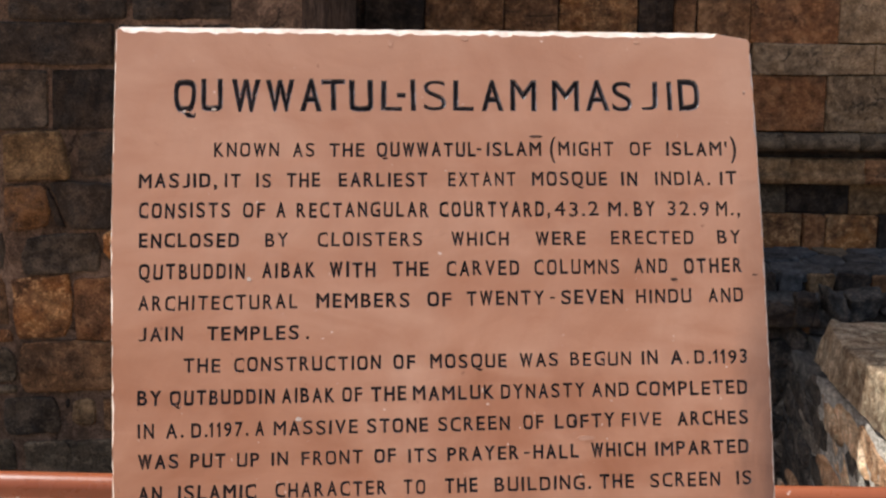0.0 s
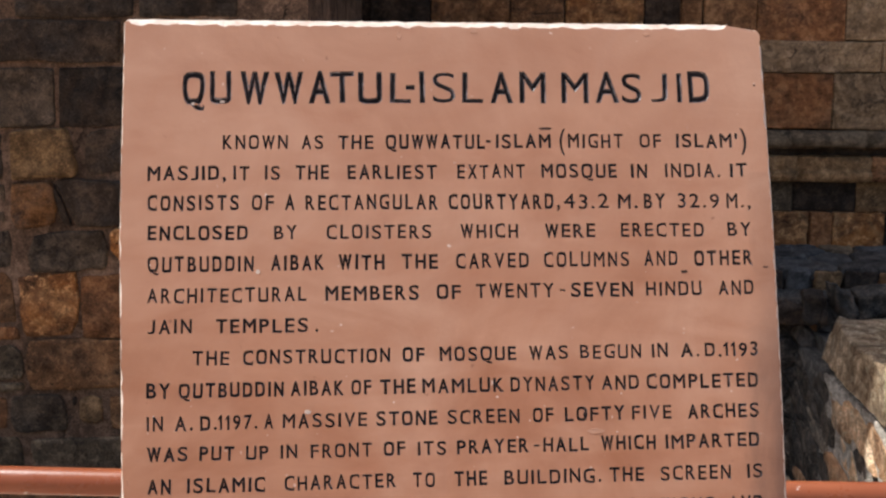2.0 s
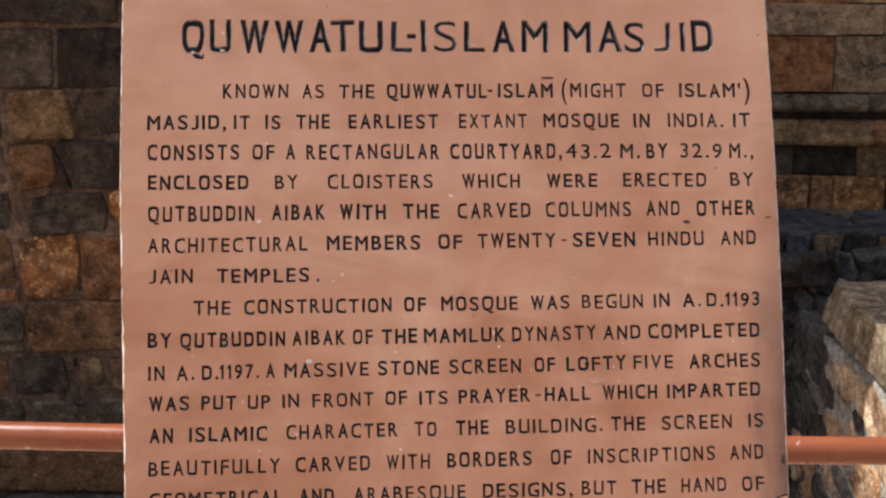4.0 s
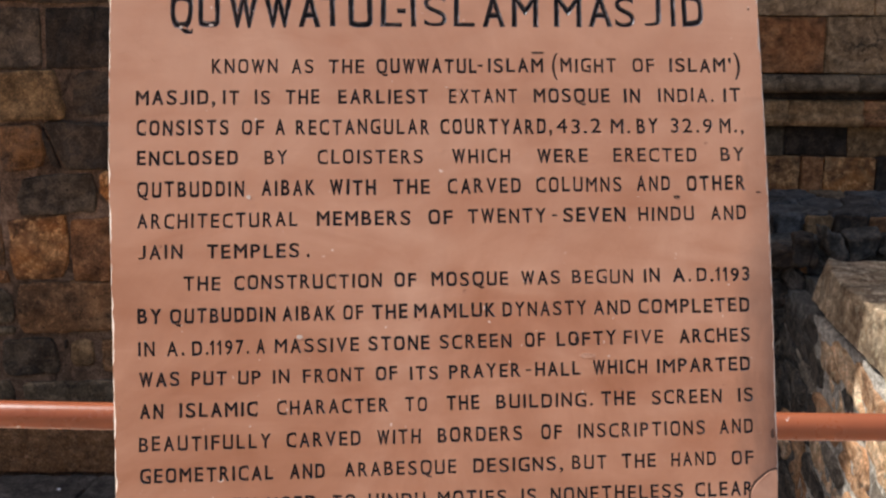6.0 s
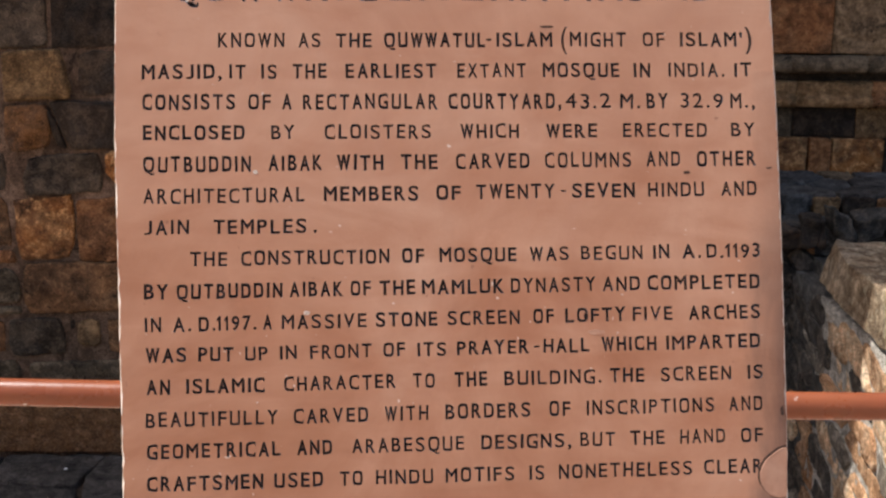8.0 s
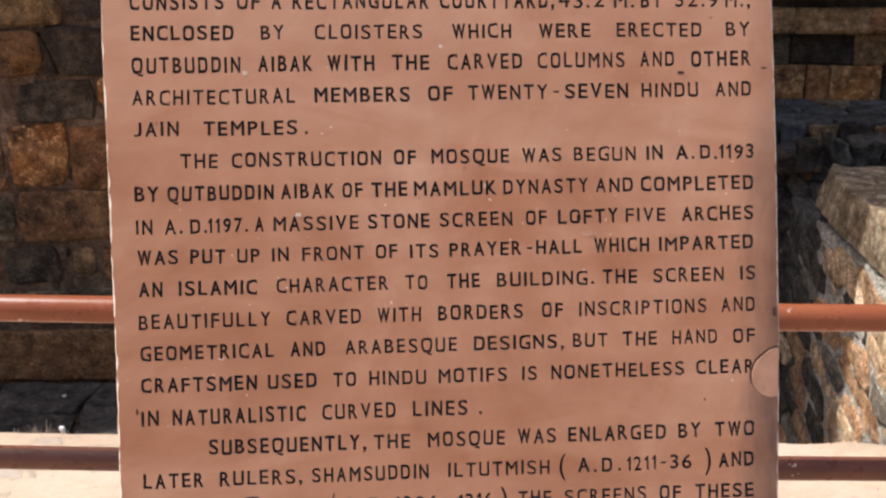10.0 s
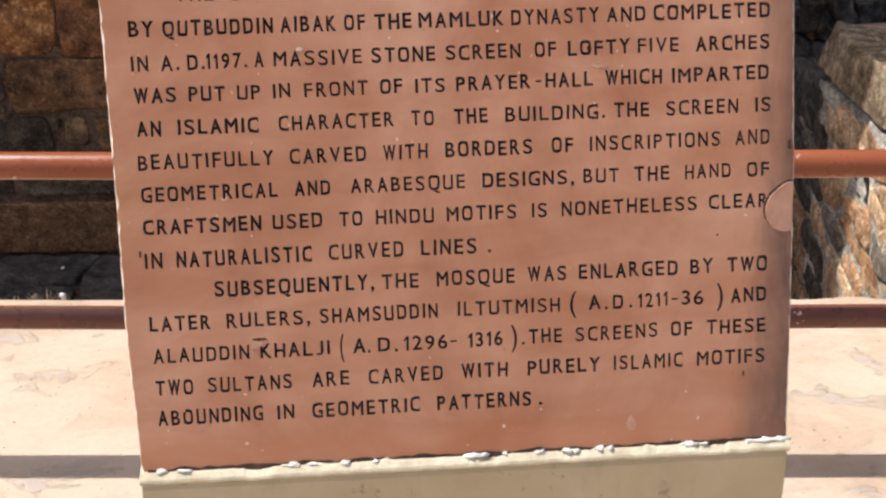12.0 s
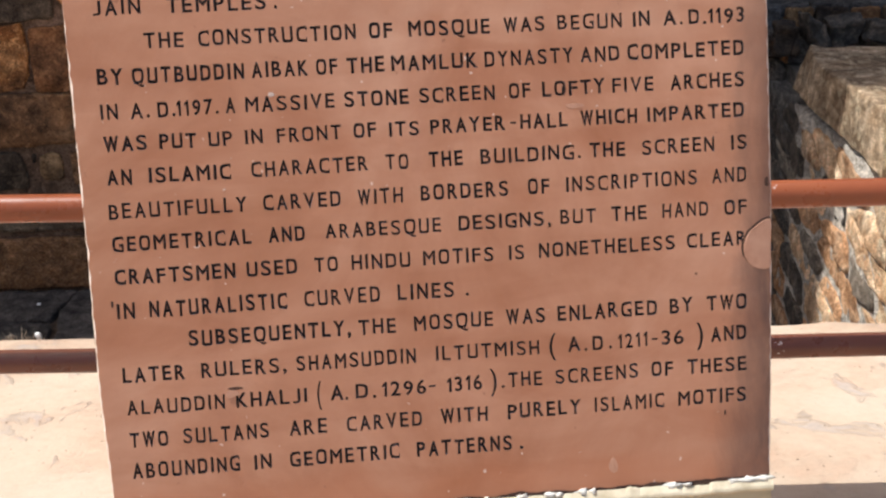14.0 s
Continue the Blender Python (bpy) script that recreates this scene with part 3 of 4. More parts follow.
ROLL = [(-0.2, 1.040), (0.045, 1.042), (0.085, 1.055), (0.092, 1.062), (0.098, 1.085), (0.094, 1.112), (0.070, 1.135), (0.03, 1.145), (-0.2, 1.146)]
FILLET = [(-0.2, 0.846), (0.064, 0.848), (0.068, 0.895), (0.062, 0.903), (0.040, 0.908), (0.040, 0.93), (0.046, 0.985), (0.035, 0.996), (-0.2, 0.998)]
for x0, x1, mat in [(1.3, 1.895, GR), (1.900, 2.332, GR), (2.336, 3.2, GR)]:
    sd += 1
    moulding(x0, x1, ROLL, mat, sd)
for x0, x1, mat in [(1.3, 1.948, TN), (1.953, 2.386, TN), (2.391, 3.2, RD)]:
    sd += 1
    moulding(x0, x1, FILLET, mat, sd)

# sloping shelf of irregular flags with a kerb of setts at the foot of the moulded wall
shelf = tagged(empty("stone_shelf"), "low shelf of rough grey flags and setts at the wall foot", "stone shelf", kind="structure")
bm = bmesh.new()
slab_box(bm, (1.3, 4.60, -1.06), (4.5, BACK_Y + 0.05, 0.27))
verts = slab_box(bm, (1.3, 4.62, 0.27), (4.5, BACK_Y + 0.02, 0.45))
for v in verts:
    v.co.z -= 0.046 if v.co.y < 4.8 and v.co.z > 0.4 else 0.0
part("shelf_core", bm, MORTAR_SHADED, shelf)
rnd = random.Random(9)


def cell(seed_point, others, box):
    """The polygon of places nearer to seed_point than to the others, within a box."""
    poly = [Vector(p) for p in ((box[0], box[2]), (box[1], box[2]), (box[1], box[3]), (box[0], box[3]))]
    for o in others:
        mid, n = (seed_point + o) / 2, (o - seed_point)
        out = []
        for a, c in zip(poly, poly[1:] + poly[:1]):
            da, dc = (a - mid).dot(n), (c - mid).dot(n)
            if da <= 0:
                out.append(a)
            if (da < 0 < dc) or (dc < 0 < da):
                out.append(a.lerp(c, da / (da - dc)))
        poly = out
        if len(poly) < 3:
            return []
    return poly


def shrunk(poly, gap):
    """An outline drawn in a little on all sides, to leave a joint."""
    c = sum(poly, Vector((0, 0))) / len(poly)
    return [p - (p - c).normalized() * min(gap, (p - c).length * 0.4) for p in poly]


flags = [Vector((1.45 + 0.26 * k + 0.13 * (r % 2) + rnd.uniform(-0.09, 0.09), 4.68 + 0.17 * r + rnd.uniform(-0.05, 0.05))) for r in range(3) for k in range(8)]
for s in flags:
    poly = cell(s, [o for o in flags if o is not s], (1.32, 3.4, 4.585, 5.10))
    if poly:
        sd += 1
        laid_stone("flag", shrunk(poly, 0.007), lambda q: Vector((q.x, q.y, 0.403 + 0.10 * (q.y - 4.585))), Vector((0, 0.0, 1)), rnd.choice([FLAG_BLUE, FLAG_BLUE, GR, FLAG_GREY]), shelf, sd, 0.008 + rnd.uniform(0, 0.010), rough=0.009, edge=0.008)
joints = (1.33, 1.50, 1.645, 1.787, 1.936, 2.10, 2.306, 2.47, 2.64, 2.80, 2.99, 3.2)
for k, (x0, x1) in enumerate(zip(joints, joints[1:])):
    sd += 1
    block("sett", (x0 + 0.008, 4.560, 0.24), (x1 - 0.010, 4.70, 0.403 + rnd.uniform(-0.008, 0.006)), (DK, FLAG_BLUE, DK, FLAG_BLUE, TN, DK, BR, GR, DK, TN, GR)[k], shelf, 0.012, (6, 1, 5), sd, 0.010)

# ---- rubble parapet with a coping stone ----
FACE_X = 1.514
X, Y, Z = Vector((1, 0, 0)), Vector((0, 1, 0)), Vector((0, 0, 1))
parapet = tagged(empty("parapet"), "rubble parapet of ochre and grey stones in mortar", "parapet", kind="structure")


def mortar_mass(name, lo, hi, material, label, cuts=16):
    bm = bmesh.new()
    slab_box(bm, lo, hi)
    bmesh.ops.subdivide_edges(bm, edges=bm.edges[:], cuts=cuts, use_grid_fill=True)
    for v in bm.verts:
        v.co += noise.noise_vector(v.co * 8) * 0.012 + noise.noise_vector(v.co * 24) * 0.007
    part(name, bm, material, parapet, label, smooth=True)


mortar_mass("mortar_core", (FACE_X - 0.004, 1.50, -1.0), (2.15, 2.92, 0.305), MORTAR_GREY, "coarse pale grey mortar")
mortar_mass("old_mortar_core", (FACE_X, 2.90, -1.0), (2.15, 4.57, 0.305), MORTAR_SHADED, "mortar with the far end's shade put into its colour")
mortar_mass("bedding_core", (FACE_X + 0.075, 1.50, 0.25), (2.12, 3.36, 0.37), MORTAR_SHADED, "recessed bed joint under the coping")
mortar_mass("cross_core", (1.20, 3.36, -1.0), (4.2, 3.44, 0.49), MORTAR_SHADED, "mortar with the far end's shade put into its colour")

rnd = random.Random(23)
SX, SZ, SINK = 0.29, 0.115, 0.26    # usual length and height of a stone, and how the courses sink towards the pavement
seeds = [Vector((k + 0.5 * (r % 2) + rnd.uniform(-0.32, 0.32), r + rnd.uniform(-0.38, 0.38))) for r in range(-11, 11) for k in range(0, 9)]
for s in seeds:
    near = [o for o in seeds if o is not s and (o - s).length < 3]
    poly = cell(s, near, (0.0, 8.0, -10.5, 10.5))
    if not poly:
        continue
    poly = [Vector((p.x * SX, p.y * SZ)) for p in poly]
    c = sum(poly, Vector((0, 0))) / len(poly)
    high = -0.30 + c.y + SINK * (c.x - 1.1)
    if not -0.85 < high < 0.29:
        continue
    sd += 1
    # dark stones are picked more often at the far end to deepen its shade
    shaded_end = c.x > 1.15 + rnd.uniform(-0.2, 0.2)
    mat = rnd.choices([RUBBLE_OCHRE, RUBBLE_DARK, RUBBLE_GREY, RUBBLE_RED], [0.10, 0.58, 0.10, 0.22] if shaded_end else [0.46, 0.06, 0.14, 0.34])[0]
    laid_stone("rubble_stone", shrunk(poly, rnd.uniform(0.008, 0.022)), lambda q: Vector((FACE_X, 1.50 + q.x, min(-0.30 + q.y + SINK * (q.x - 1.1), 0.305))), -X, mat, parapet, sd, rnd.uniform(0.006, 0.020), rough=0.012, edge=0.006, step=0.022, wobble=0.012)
# upright stones of the return behind the coping, and the rough lip of the cross wall
seeds = [Vector((1.27 + 0.085 * k + rnd.uniform(-0.025, 0.025), 0.43 - 0.17 * r + 0.07 * (k % 2) + rnd.uniform(-0.04, 0.04))) for r in range(6) for k in range(5)]
for s in seeds:
    poly = cell(s, [o for o in seeds if o is not s], (1.22, 1.60, -0.6, 0.520))
    if poly:
        sd += 1
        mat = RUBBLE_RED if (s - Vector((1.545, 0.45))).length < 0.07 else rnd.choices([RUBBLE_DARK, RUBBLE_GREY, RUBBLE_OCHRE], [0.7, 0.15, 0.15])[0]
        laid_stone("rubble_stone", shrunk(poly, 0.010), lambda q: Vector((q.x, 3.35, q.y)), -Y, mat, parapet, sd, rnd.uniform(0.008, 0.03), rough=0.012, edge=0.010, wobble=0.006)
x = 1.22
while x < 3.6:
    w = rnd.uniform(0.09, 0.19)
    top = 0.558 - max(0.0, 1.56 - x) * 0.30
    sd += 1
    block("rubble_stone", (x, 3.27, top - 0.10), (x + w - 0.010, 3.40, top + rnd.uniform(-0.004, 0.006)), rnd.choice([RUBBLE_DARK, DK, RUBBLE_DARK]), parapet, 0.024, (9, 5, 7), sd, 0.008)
    x += w
# coping stones
for y0, y1, z0, z1, w in [(1.88, 3.00, 0.352, 0.532, 0.66), (1.30, 1.865, 0.35, 0.525, 0.62)]:
    sd += 1
    coping = block("coping_stone", (1.500, y0, z0), (1.500 + w, y1, z1), COPING, parapet, 0.009, (16, 30, 9), sd, 0.006, "thick rough coping stone with a broken corner")
    for v in coping.data.vertices:
        if v.co.y > 2.60:
            # the far upper corner has broken away
            v.co.x += 0.070 * ((v.co.y - 2.60) / 0.40) * (0.3 + 0.7 * max(0.0, v.co.z - z0) / (z1 - z0)) * max(0.0, 1 - (v.co.x - 1.5) / 0.35)
        v.co.z -= 0.030 * max(0.0, (2.55 - v.co.y) / 0.6) * (z1 - v.co.z) / (z1 - z0)

# ---- pipe railing ----
RAIL_Y = 0.604


def pipe(name, a, b, r, material, parent, label="", steps=40):
    bm = bmesh.new()
    a, b = Vector(a), Vector(b)
    ax = (b - a).normalized()
    s = ax.orthogonal().normalized()
    t = ax.cross(s)
    rows = []
    for i in range(steps + 1):
        p = a.lerp(b, i / steps) + Vector((0, 0, 0.0016 * math.sin(i * 1.3)))
        rows.append([bm.verts.new(p + (s * math.cos(q) + t * math.sin(q)) * r) for q in (2 * math.pi * k / 28 for k in range(28))])
    for ra, rb in zip(rows, rows[1:]):
        for k in range(28):
            bm.faces.new((ra[k], ra[(k + 1) % 28], rb[(k + 1) % 28], rb[k]))
    bm.faces.new(rows[0])
    bm.faces.new(rows[-1])
    return part(name, bm, material, parent, label, smooth=True)


railing = tagged(empty("railing", pose(0, RAIL_Y, 0)), "red-brown painted steel pipe railing along the pavement", "railing")
pipe("top_rail", (-5, 0, 0.7135), (5, 0, 0.7155), 0.0295, RAIL_RED, railing, "glossy red-brown pipe with small paint chips")
pipe("lower_rail", (-5, 0.006, 0.3540), (5, 0.006, 0.3580), 0.0268, RAIL_DARK, railing, "darker worn brown pipe")
for x in (-4.2, -2.1, 0.0, 2.1, 4.2):
    pipe("post", (x, 0, -0.01), (x, 0, 0.705), 0.0275, RAIL_DARK, railing, steps=6)

# ---- the inscribed slab on its plinth ----
monument = empty("inscribed_slab", pose(0, 0, 1.4608, -17.019, -0.212, 5.124))
tagged(monument, "leaning red sandstone slab carved with black English inscription", "information slab")
DEPTH = 0.10


def outline(inset, wobble, seed):
    """The slab's ragged outline in its own plane, counter-clockwise from the lower left corner."""
    corners = [(-0.4650, -0.955), (0.4780, -0.955), (0.4825, -0.79), (0.4882, -0.55), (0.4882, -0.30), (0.4870, -0.07), (0.4832, 0.215), (0.4790, 0.2240), (0.425, 0.2335), (-0.482, 0.2372), (-0.4885, 0.231), (-0.4880, -0.09), (-0.4818, -0.30), (-0.4760, -0.55), (-0.4745, -0.745)]
    broken = (0.2, 1.0, 1.0, 1.0, 1.0, 1.0, 0.6, 1.0, 3.8, 2.0, 0.9, 0.9, 1.1, 1.2, 1.3)   # how worn each side is
    spans = list(zip(corners, corners[1:] + corners[:1], broken))
    pts = []
    last = Vector((-1, 0))
    for (xa, za), (xb, zb), side in spans:
        nrm = Vector((zb - za, xa - xb)).normalized()
        n = max(1, int(math.hypot(xb - xa, zb - za) / 0.006))
        for k in range(n):
            x, z = xa + (xb - xa) * k / n, za + (zb - za) * k / n
            d = inset * side + wobble * side ** 0.5 * max(-0.4, noise.fractal(Vector((x * 55, z * 55, seed)), 1.0, 2.0, 4) + 0.2)
            way = (nrm + last) / (1 + nrm.dot(last)) if k == 0 else nrm
            pts.append((x - way.x * d, z - way.y * d))
        last = nrm
    return pts


def sag(x, z):
    """How far the worn right margin falls back behind the face."""
    low = min(1.0, max(0.0, (-0.10 - z) / 0.35))
    d = max(0.0, x - (0.452 - 0.018 * low))
    return (0.3 + 1.3 * low) * d * d + 0.012 * ((z + 0.35) / 0.58) ** 2 - 0.005


FRONT, MID = outline(0.0026, 0.0022, 3.0), outline(0.0, 0.0007, 8.0)
bm = bmesh.new()
loops = []
for pts, y in ((FRONT, 0.0), (MID, 0.009), (MID, DEPTH)):
    loops.append([bm.verts.new((x, (0.0035 if y == 0.009 and x > 0.455 and z < 0.2 else y) + sag(x, z), z)) for x, z in pts])
for a, b in zip(loops, loops[1:]):
    for k in range(len(a)):
        j = (k + 1) % len(a)
        bm.faces.new((a[k], a[j], b[j], b[k]))
bm.faces.new(loops[-1])
part("worn_edge", bm, BARE, monument, "pale chipped edge of bare stone")

# glyph outlines of the built-in font, one per character
GLYPHS = {}


def glyph(ch):
    """Closed polygons of a character with cap height 1, its left side at 0, and its width."""
    if ch not in GLYPHS:
        cu = bpy.data.curves.new("glyph", "FONT")
        cu.body, cu.size = ch, 1.0
        ob = bpy.data.objects.new("glyph", cu)
        scene.collection.objects.link(ob)
        bpy.context.view_layer.update()
        flat = ob.to_curve(bpy.context.evaluated_depsgraph_get())
        polys = []
        for sp in flat.splines:
            pts = []
            bp = sp.bezier_points
            for i in range(len(bp)):
                p, q = bp[i], bp[(i + 1) % len(bp)]
                straight = (p.handle_right - p.co).length + (q.co - q.handle_left).length > (q.co - p.co).length * 0.999 and abs((p.handle_right - p.co).cross(q.co - p.co).z) < 1e-5
                n = 1 if straight else 5
                for k in range(n):
                    t = k / n
                    c = p.co * (1 - t) ** 3 + p.handle_right * 3 * t * (1 - t) ** 2 + q.handle_left * 3 * t * t * (1 - t) + q.co * t ** 3
                    if not pts or (Vector((c.x, c.y)) - pts[-1]).length > 1e-4:
                        pts.append(Vector((c.x, c.y)))
            if len(pts) > 2:
                polys.append(pts)
        GLYPHS[ch] = polys
        ob.to_curve_clear()
        bpy.data.objects.remove(ob)
    return GLYPHS[ch]


CAP = max(p.y for poly in glyph("H") for p in poly)
THICK = 0.031   # hand-cut strokes are a little fatter than the font's
CUT = 0.046     # width of the sloping sides of a stroke
holes = []


def fatten(pts, d):
    """Moves a contour sideways, so that strokes grow on both sides."""
    out = []
    for a, b, c in zip(pts[-1:] + pts[:-1], pts, pts[1:] + pts[:1]):
        e, g = (b - a).normalized(), (c - b).normalized()
        nrm = Vector((e.y + g.y, -e.x - g.x))
        nrm = nrm.normalized() / max(0.5, math.sqrt(max(0.05, (1 + e.dot(g)) / 2))) if nrm.length > 1e-4 else Vector((e.y, -e.x))
        out.append(b + nrm * d)
    return out


def area(pts):
    return sum(a.x * b.y - b.x * a.y for a, b in zip(pts, pts[1:] + pts[:1])) / 2


def flat_mesh(polys, depth=0.0):
    """A sheet in the slab's plane filled between closed polygons, even-odd, with walls that go depth deep."""
    verts, edges = [], []
    for pts in polys:
        k = len(verts)
        verts += [Vector((p[0], p[1])) for p in pts]
        edges += [(k + i, k + (i + 1) % len(pts)) for i in range(len(pts))]
    flat, lines, tris, _, marks, _ = geometry.delaunay_2d_cdt(verts, edges, [], 0, 1e-6)
    odd = {tuple(sorted(e)): len(m) % 2 for e, m in zip(lines, marks)}
    beside = {}
    for k, t in enumerate(tris):
        for i in range(3):
            beside.setdefault(tuple(sorted((t[i], t[i - 1]))), []).append(k)
    inside = {}
    todo = [(own[0], odd.get(e, 0)) for e, own in beside.items() if len(own) == 1]
    while todo:
        k, state = todo.pop()
        if k in inside:
            continue
        inside[k] = state
        for i in range(3):
            e = tuple(sorted((tris[k][i], tris[k][i - 1])))
            todo += [(j, state ^ odd.get(e, 0)) for j in beside[e] if j not in inside]
    bm = bmesh.new()
    vs = [bm.verts.new((p.x, 0, p.y)) for p in flat]
    for k, t in enumerate(tris):
        if inside.get(k) and len(set(t)) == 3:
            bm.faces.new([vs[i] for i in t])
    for v in [v for v in bm.verts if not v.link_faces]:
        bm.verts.remove(v)
    if depth:
        rim = [e for e in bm.edges if len(e.link_faces) == 1]
        low = {v: bm.verts.new((v.co.x, depth, v.co.z)) for v in {v for e in rim for v in e.verts}}
        for e in rim:
            p, q = e.verts
            bm.faces.new((p, q, low[q], low[p]))
    return bm


hand = random.Random(4)
# widths of the mason's letters, as parts of their height
WIDTH = dict(A=0.66, B=0.60, C=0.64, D=0.65, E=0.54, F=0.53, G=0.68, H=0.64, J=0.45, K=0.62, L=0.54, M=0.78, N=0.65, O=0.68, P=0.57, Q=0.76, R=0.61, S=0.60, T=0.64, U=0.65, V=0.66, W=0.84, X=0.62, Y=0.64)


def shaped(ch):
    """A character's outlines with cap height 1 and left side 0, in the squarish hand of the mason; its width; and how far it was widened."""
    if ch == "-":
        return [[Vector(p) for p in ((0, 0.45), (0.34, 0.45), (0.34, 0.54), (0, 0.54))]], 0.34, 1.0
    if ch == "1":
        return [[Vector(p) for p in ((0.16, 0), (0.30, 0), (0.30, 1), (0.19, 1), (0.0, 0.80), (0.0, 0.67), (0.16, 0.80))]], 0.30, 1.0
    polys = [[p / CAP for p in poly] for poly in glyph(ch)]
    every = [p for poly in polys for p in poly]
    lo, hi = min(p.x for p in every), max(p.x for p in every)
    low, top = min(p.y for p in every), max(p.y for p in every)
    wide = WIDTH.get(ch, hi - lo)
    out = []
    for poly in polys:
        pts = []
        for p in poly:
            u, y = 2 * (p.x - lo) / (hi - lo) - 1, p.y
            v = 2 * (p.y - low) / (top - low) - 1
            if ch in "OCGQ0" or (ch == "D" and u > 0) or (ch == "U" and v < 0):
                # round letters are cut squarish
                far = max(abs(u), abs(v), 1e-4)
                grow = min((math.hypot(u, v) / far) ** 0.55, 1.0 / far)
                u, y = u * grow, low + (v * grow + 1) / 2 * (top - low)
            elif ch == "S":
                u = math.copysign(abs(u) ** 0.86, u)
            if ch == "J":
                y = (y - low) / (top - low)
                back = hi - p.x
                back = back if back < 0.15 else 0.15 + (back - 0.15) * (wide - 0.15) / (hi - lo - 0.15)
                u = 1 - 2 * back / wide
            pts.append(Vector(((u + 1) / 2 * wide, y)))
        out.append(pts)
    return out, wide, (1.0 if ch == "J" else wide / (hi - lo))


def carve(text, z_left, z_right, cap, x_left, x_right, starts, ends, label=""):
    """One line of the inscription: words laid between their starts and ends, letters cut by hand."""
    line, slopes = [], []
    fat = THICK * (1.0 if cap < 0.03 else 0.50)
    for word, xa, xb in zip(text.split(), starts, ends):
        shapes = []
        for ch in word:
            polys, wide, scale = shaped(ch)
            shapes.append((polys, scale, wide))
        heavy = fat + (hand.uniform(-0.010, 0.008) if cap < 0.03 else hand.uniform(-0.002, 0.004))
        natural, n = sum(s[2] for s in shapes), len(shapes)
        gap = (0.30 if cap < 0.03 else 0.22) * cap
        squeeze = ((xb - xa) - gap * (n - 1)) / (natural * cap)
        squeeze = min(1.3, max(0.62, squeeze)) if n == 1 else min(1.16, max(0.72, squeeze))
        if n > 1:
            gap = ((xb - xa) - natural * cap * squeeze) / (n - 1)
        x = xa
        for (polys, scale, width), ch in zip(shapes, word):
            t = (x - x_left) / (x_right - x_left)
            z = z_left + (z_right - z_left) * t + hand.uniform(-0.0006, 0.0006)
            grow, spin = cap * hand.uniform(0.975, 1.025), hand.uniform(-0.025, 0.025)
            tall = 1.45 if ch in "()" else 1.0
            big = max(polys, key=lambda q: abs(area(q)))
            side = 1 if area(big) > 0 else -1
            # strokes keep their weight when a letter is narrowed or widened
            even = max(-0.028, min(0.034, 0.065 * (1 - scale * squeeze))) * (1.0 if cap > 0.03 else 0.5)
            for poly in polys:
                rings = []
                for d in (heavy + even, heavy + even - CUT):
                    pts = []
                    for p in fatten(poly, d * side):
                        px, pz = p.x * squeeze * cap, p.y * grow
                        if tall > 1:
                            pz = (p.y - 0.36) * tall * cap + 0.45 * cap
                        pts.append((x + px - pz * spin, z + pz + px * spin))
                    rings.append(pts)
                line.append(rings[0])
                slopes.append(rings)
            x += width * cap * squeeze + gap
    holes.extend(line)
    bm = flat_mesh(line)
    for v in bm.verts:
        v.co.y = 0.0034 + sag(v.co.x, v.co.z)
    part("letters", bm, INK if cap > 0.03 else FADED_INK, monument, "black painted carved line: " + (label or text.replace(" . ", ".").replace(" - ", "-").replace(" .", ".")).lower())
    bm = bmesh.new()
    for outer, inner in slopes:
        a = [bm.verts.new((x, 0.0010 + sag(x, z), z)) for x, z in outer]
        b = [bm.verts.new((x, 0.0032 + sag(x, z), z)) for x, z in inner]
        for k in range(len(a)):
            j = (k + 1) % len(a)
            bm.faces.new((a[k], a[j], b[j], b[k]))
    part("cut_edge", bm, WORN_INK, monument, "sloping letter edges with rubbed grey-black paint")


carve("Q U W W A T U L - I S L A M M A S J I D", 0.1056, 0.1074, 0.0462, -0.4, 0.396,
      (-0.398, -0.357, -0.312, -0.260, -0.210, -0.179, -0.137, -0.091, -0.066, -0.045, -0.027, 0.018, 0.063, 0.106, 0.170, 0.223, 0.262, 0.306, 0.348, 0.367),
      (-0.368, -0.328, -0.274, -0.222, -0.182, -0.145, -0.104, -0.060, -0.055, -0.039, 0.008, 0.049, 0.093, 0.144, 0.210, 0.256, 0.292, 0.333, 0.355, 0.397), "quwwatul-islam masjid")
carve("KNOWN AS THE QUWWATUL - ISLAM (MIGHT OF ISLAM')", 0.0352, 0.0370, 0.0202, -0.338, 0.451,
      (-0.338, -0.222, -0.168, -0.097, 0.053, 0.068, 0.164, 0.287, 0.343), (-0.244, -0.191, -0.117, 0.050, 0.059, 0.150, 0.260, 0.319, 0.451))
carve("MASJID, IT IS THE EARLIEST EXTANT MOSQUE IN INDIA. IT", -0.0114, -0.0088, 0.0202, -0.447, 0.449,
      (-0.447, -0.322, -0.276, -0.231, -0.154, 0.009, 0.136, 0.272, 0.324, 0.424), (-0.334, -0.300, -0.255, -0.183, -0.023, 0.110, 0.249, 0.295, 0.408, 0.449))
carve("CONSISTS OF A RECTANGULAR COURTYARD, 43.2 M. BY 32.9 M.,", -0.0563, -0.0563, 0.0211, -0.446, 0.452,
      (-0.446, -0.295, -0.246, -0.216, -0.004, 0.168, 0.250, 0.290, 0.341, 0.416), (-0.315, -0.264, -0.234, -0.022, 0.161, 0.235, 0.279, 0.320, 0.404, 0.452))
carve("ENCLOSED BY CLOISTERS WHICH WERE ERECTED BY", -0.1003, -0.0994, 0.0198, -0.445, 0.45,
      (-0.445, -0.262, -0.185, 0.013, 0.139, 0.253, 0.416), (-0.302, -0.230, -0.032, 0.097, 0.213, 0.378, 0.450))
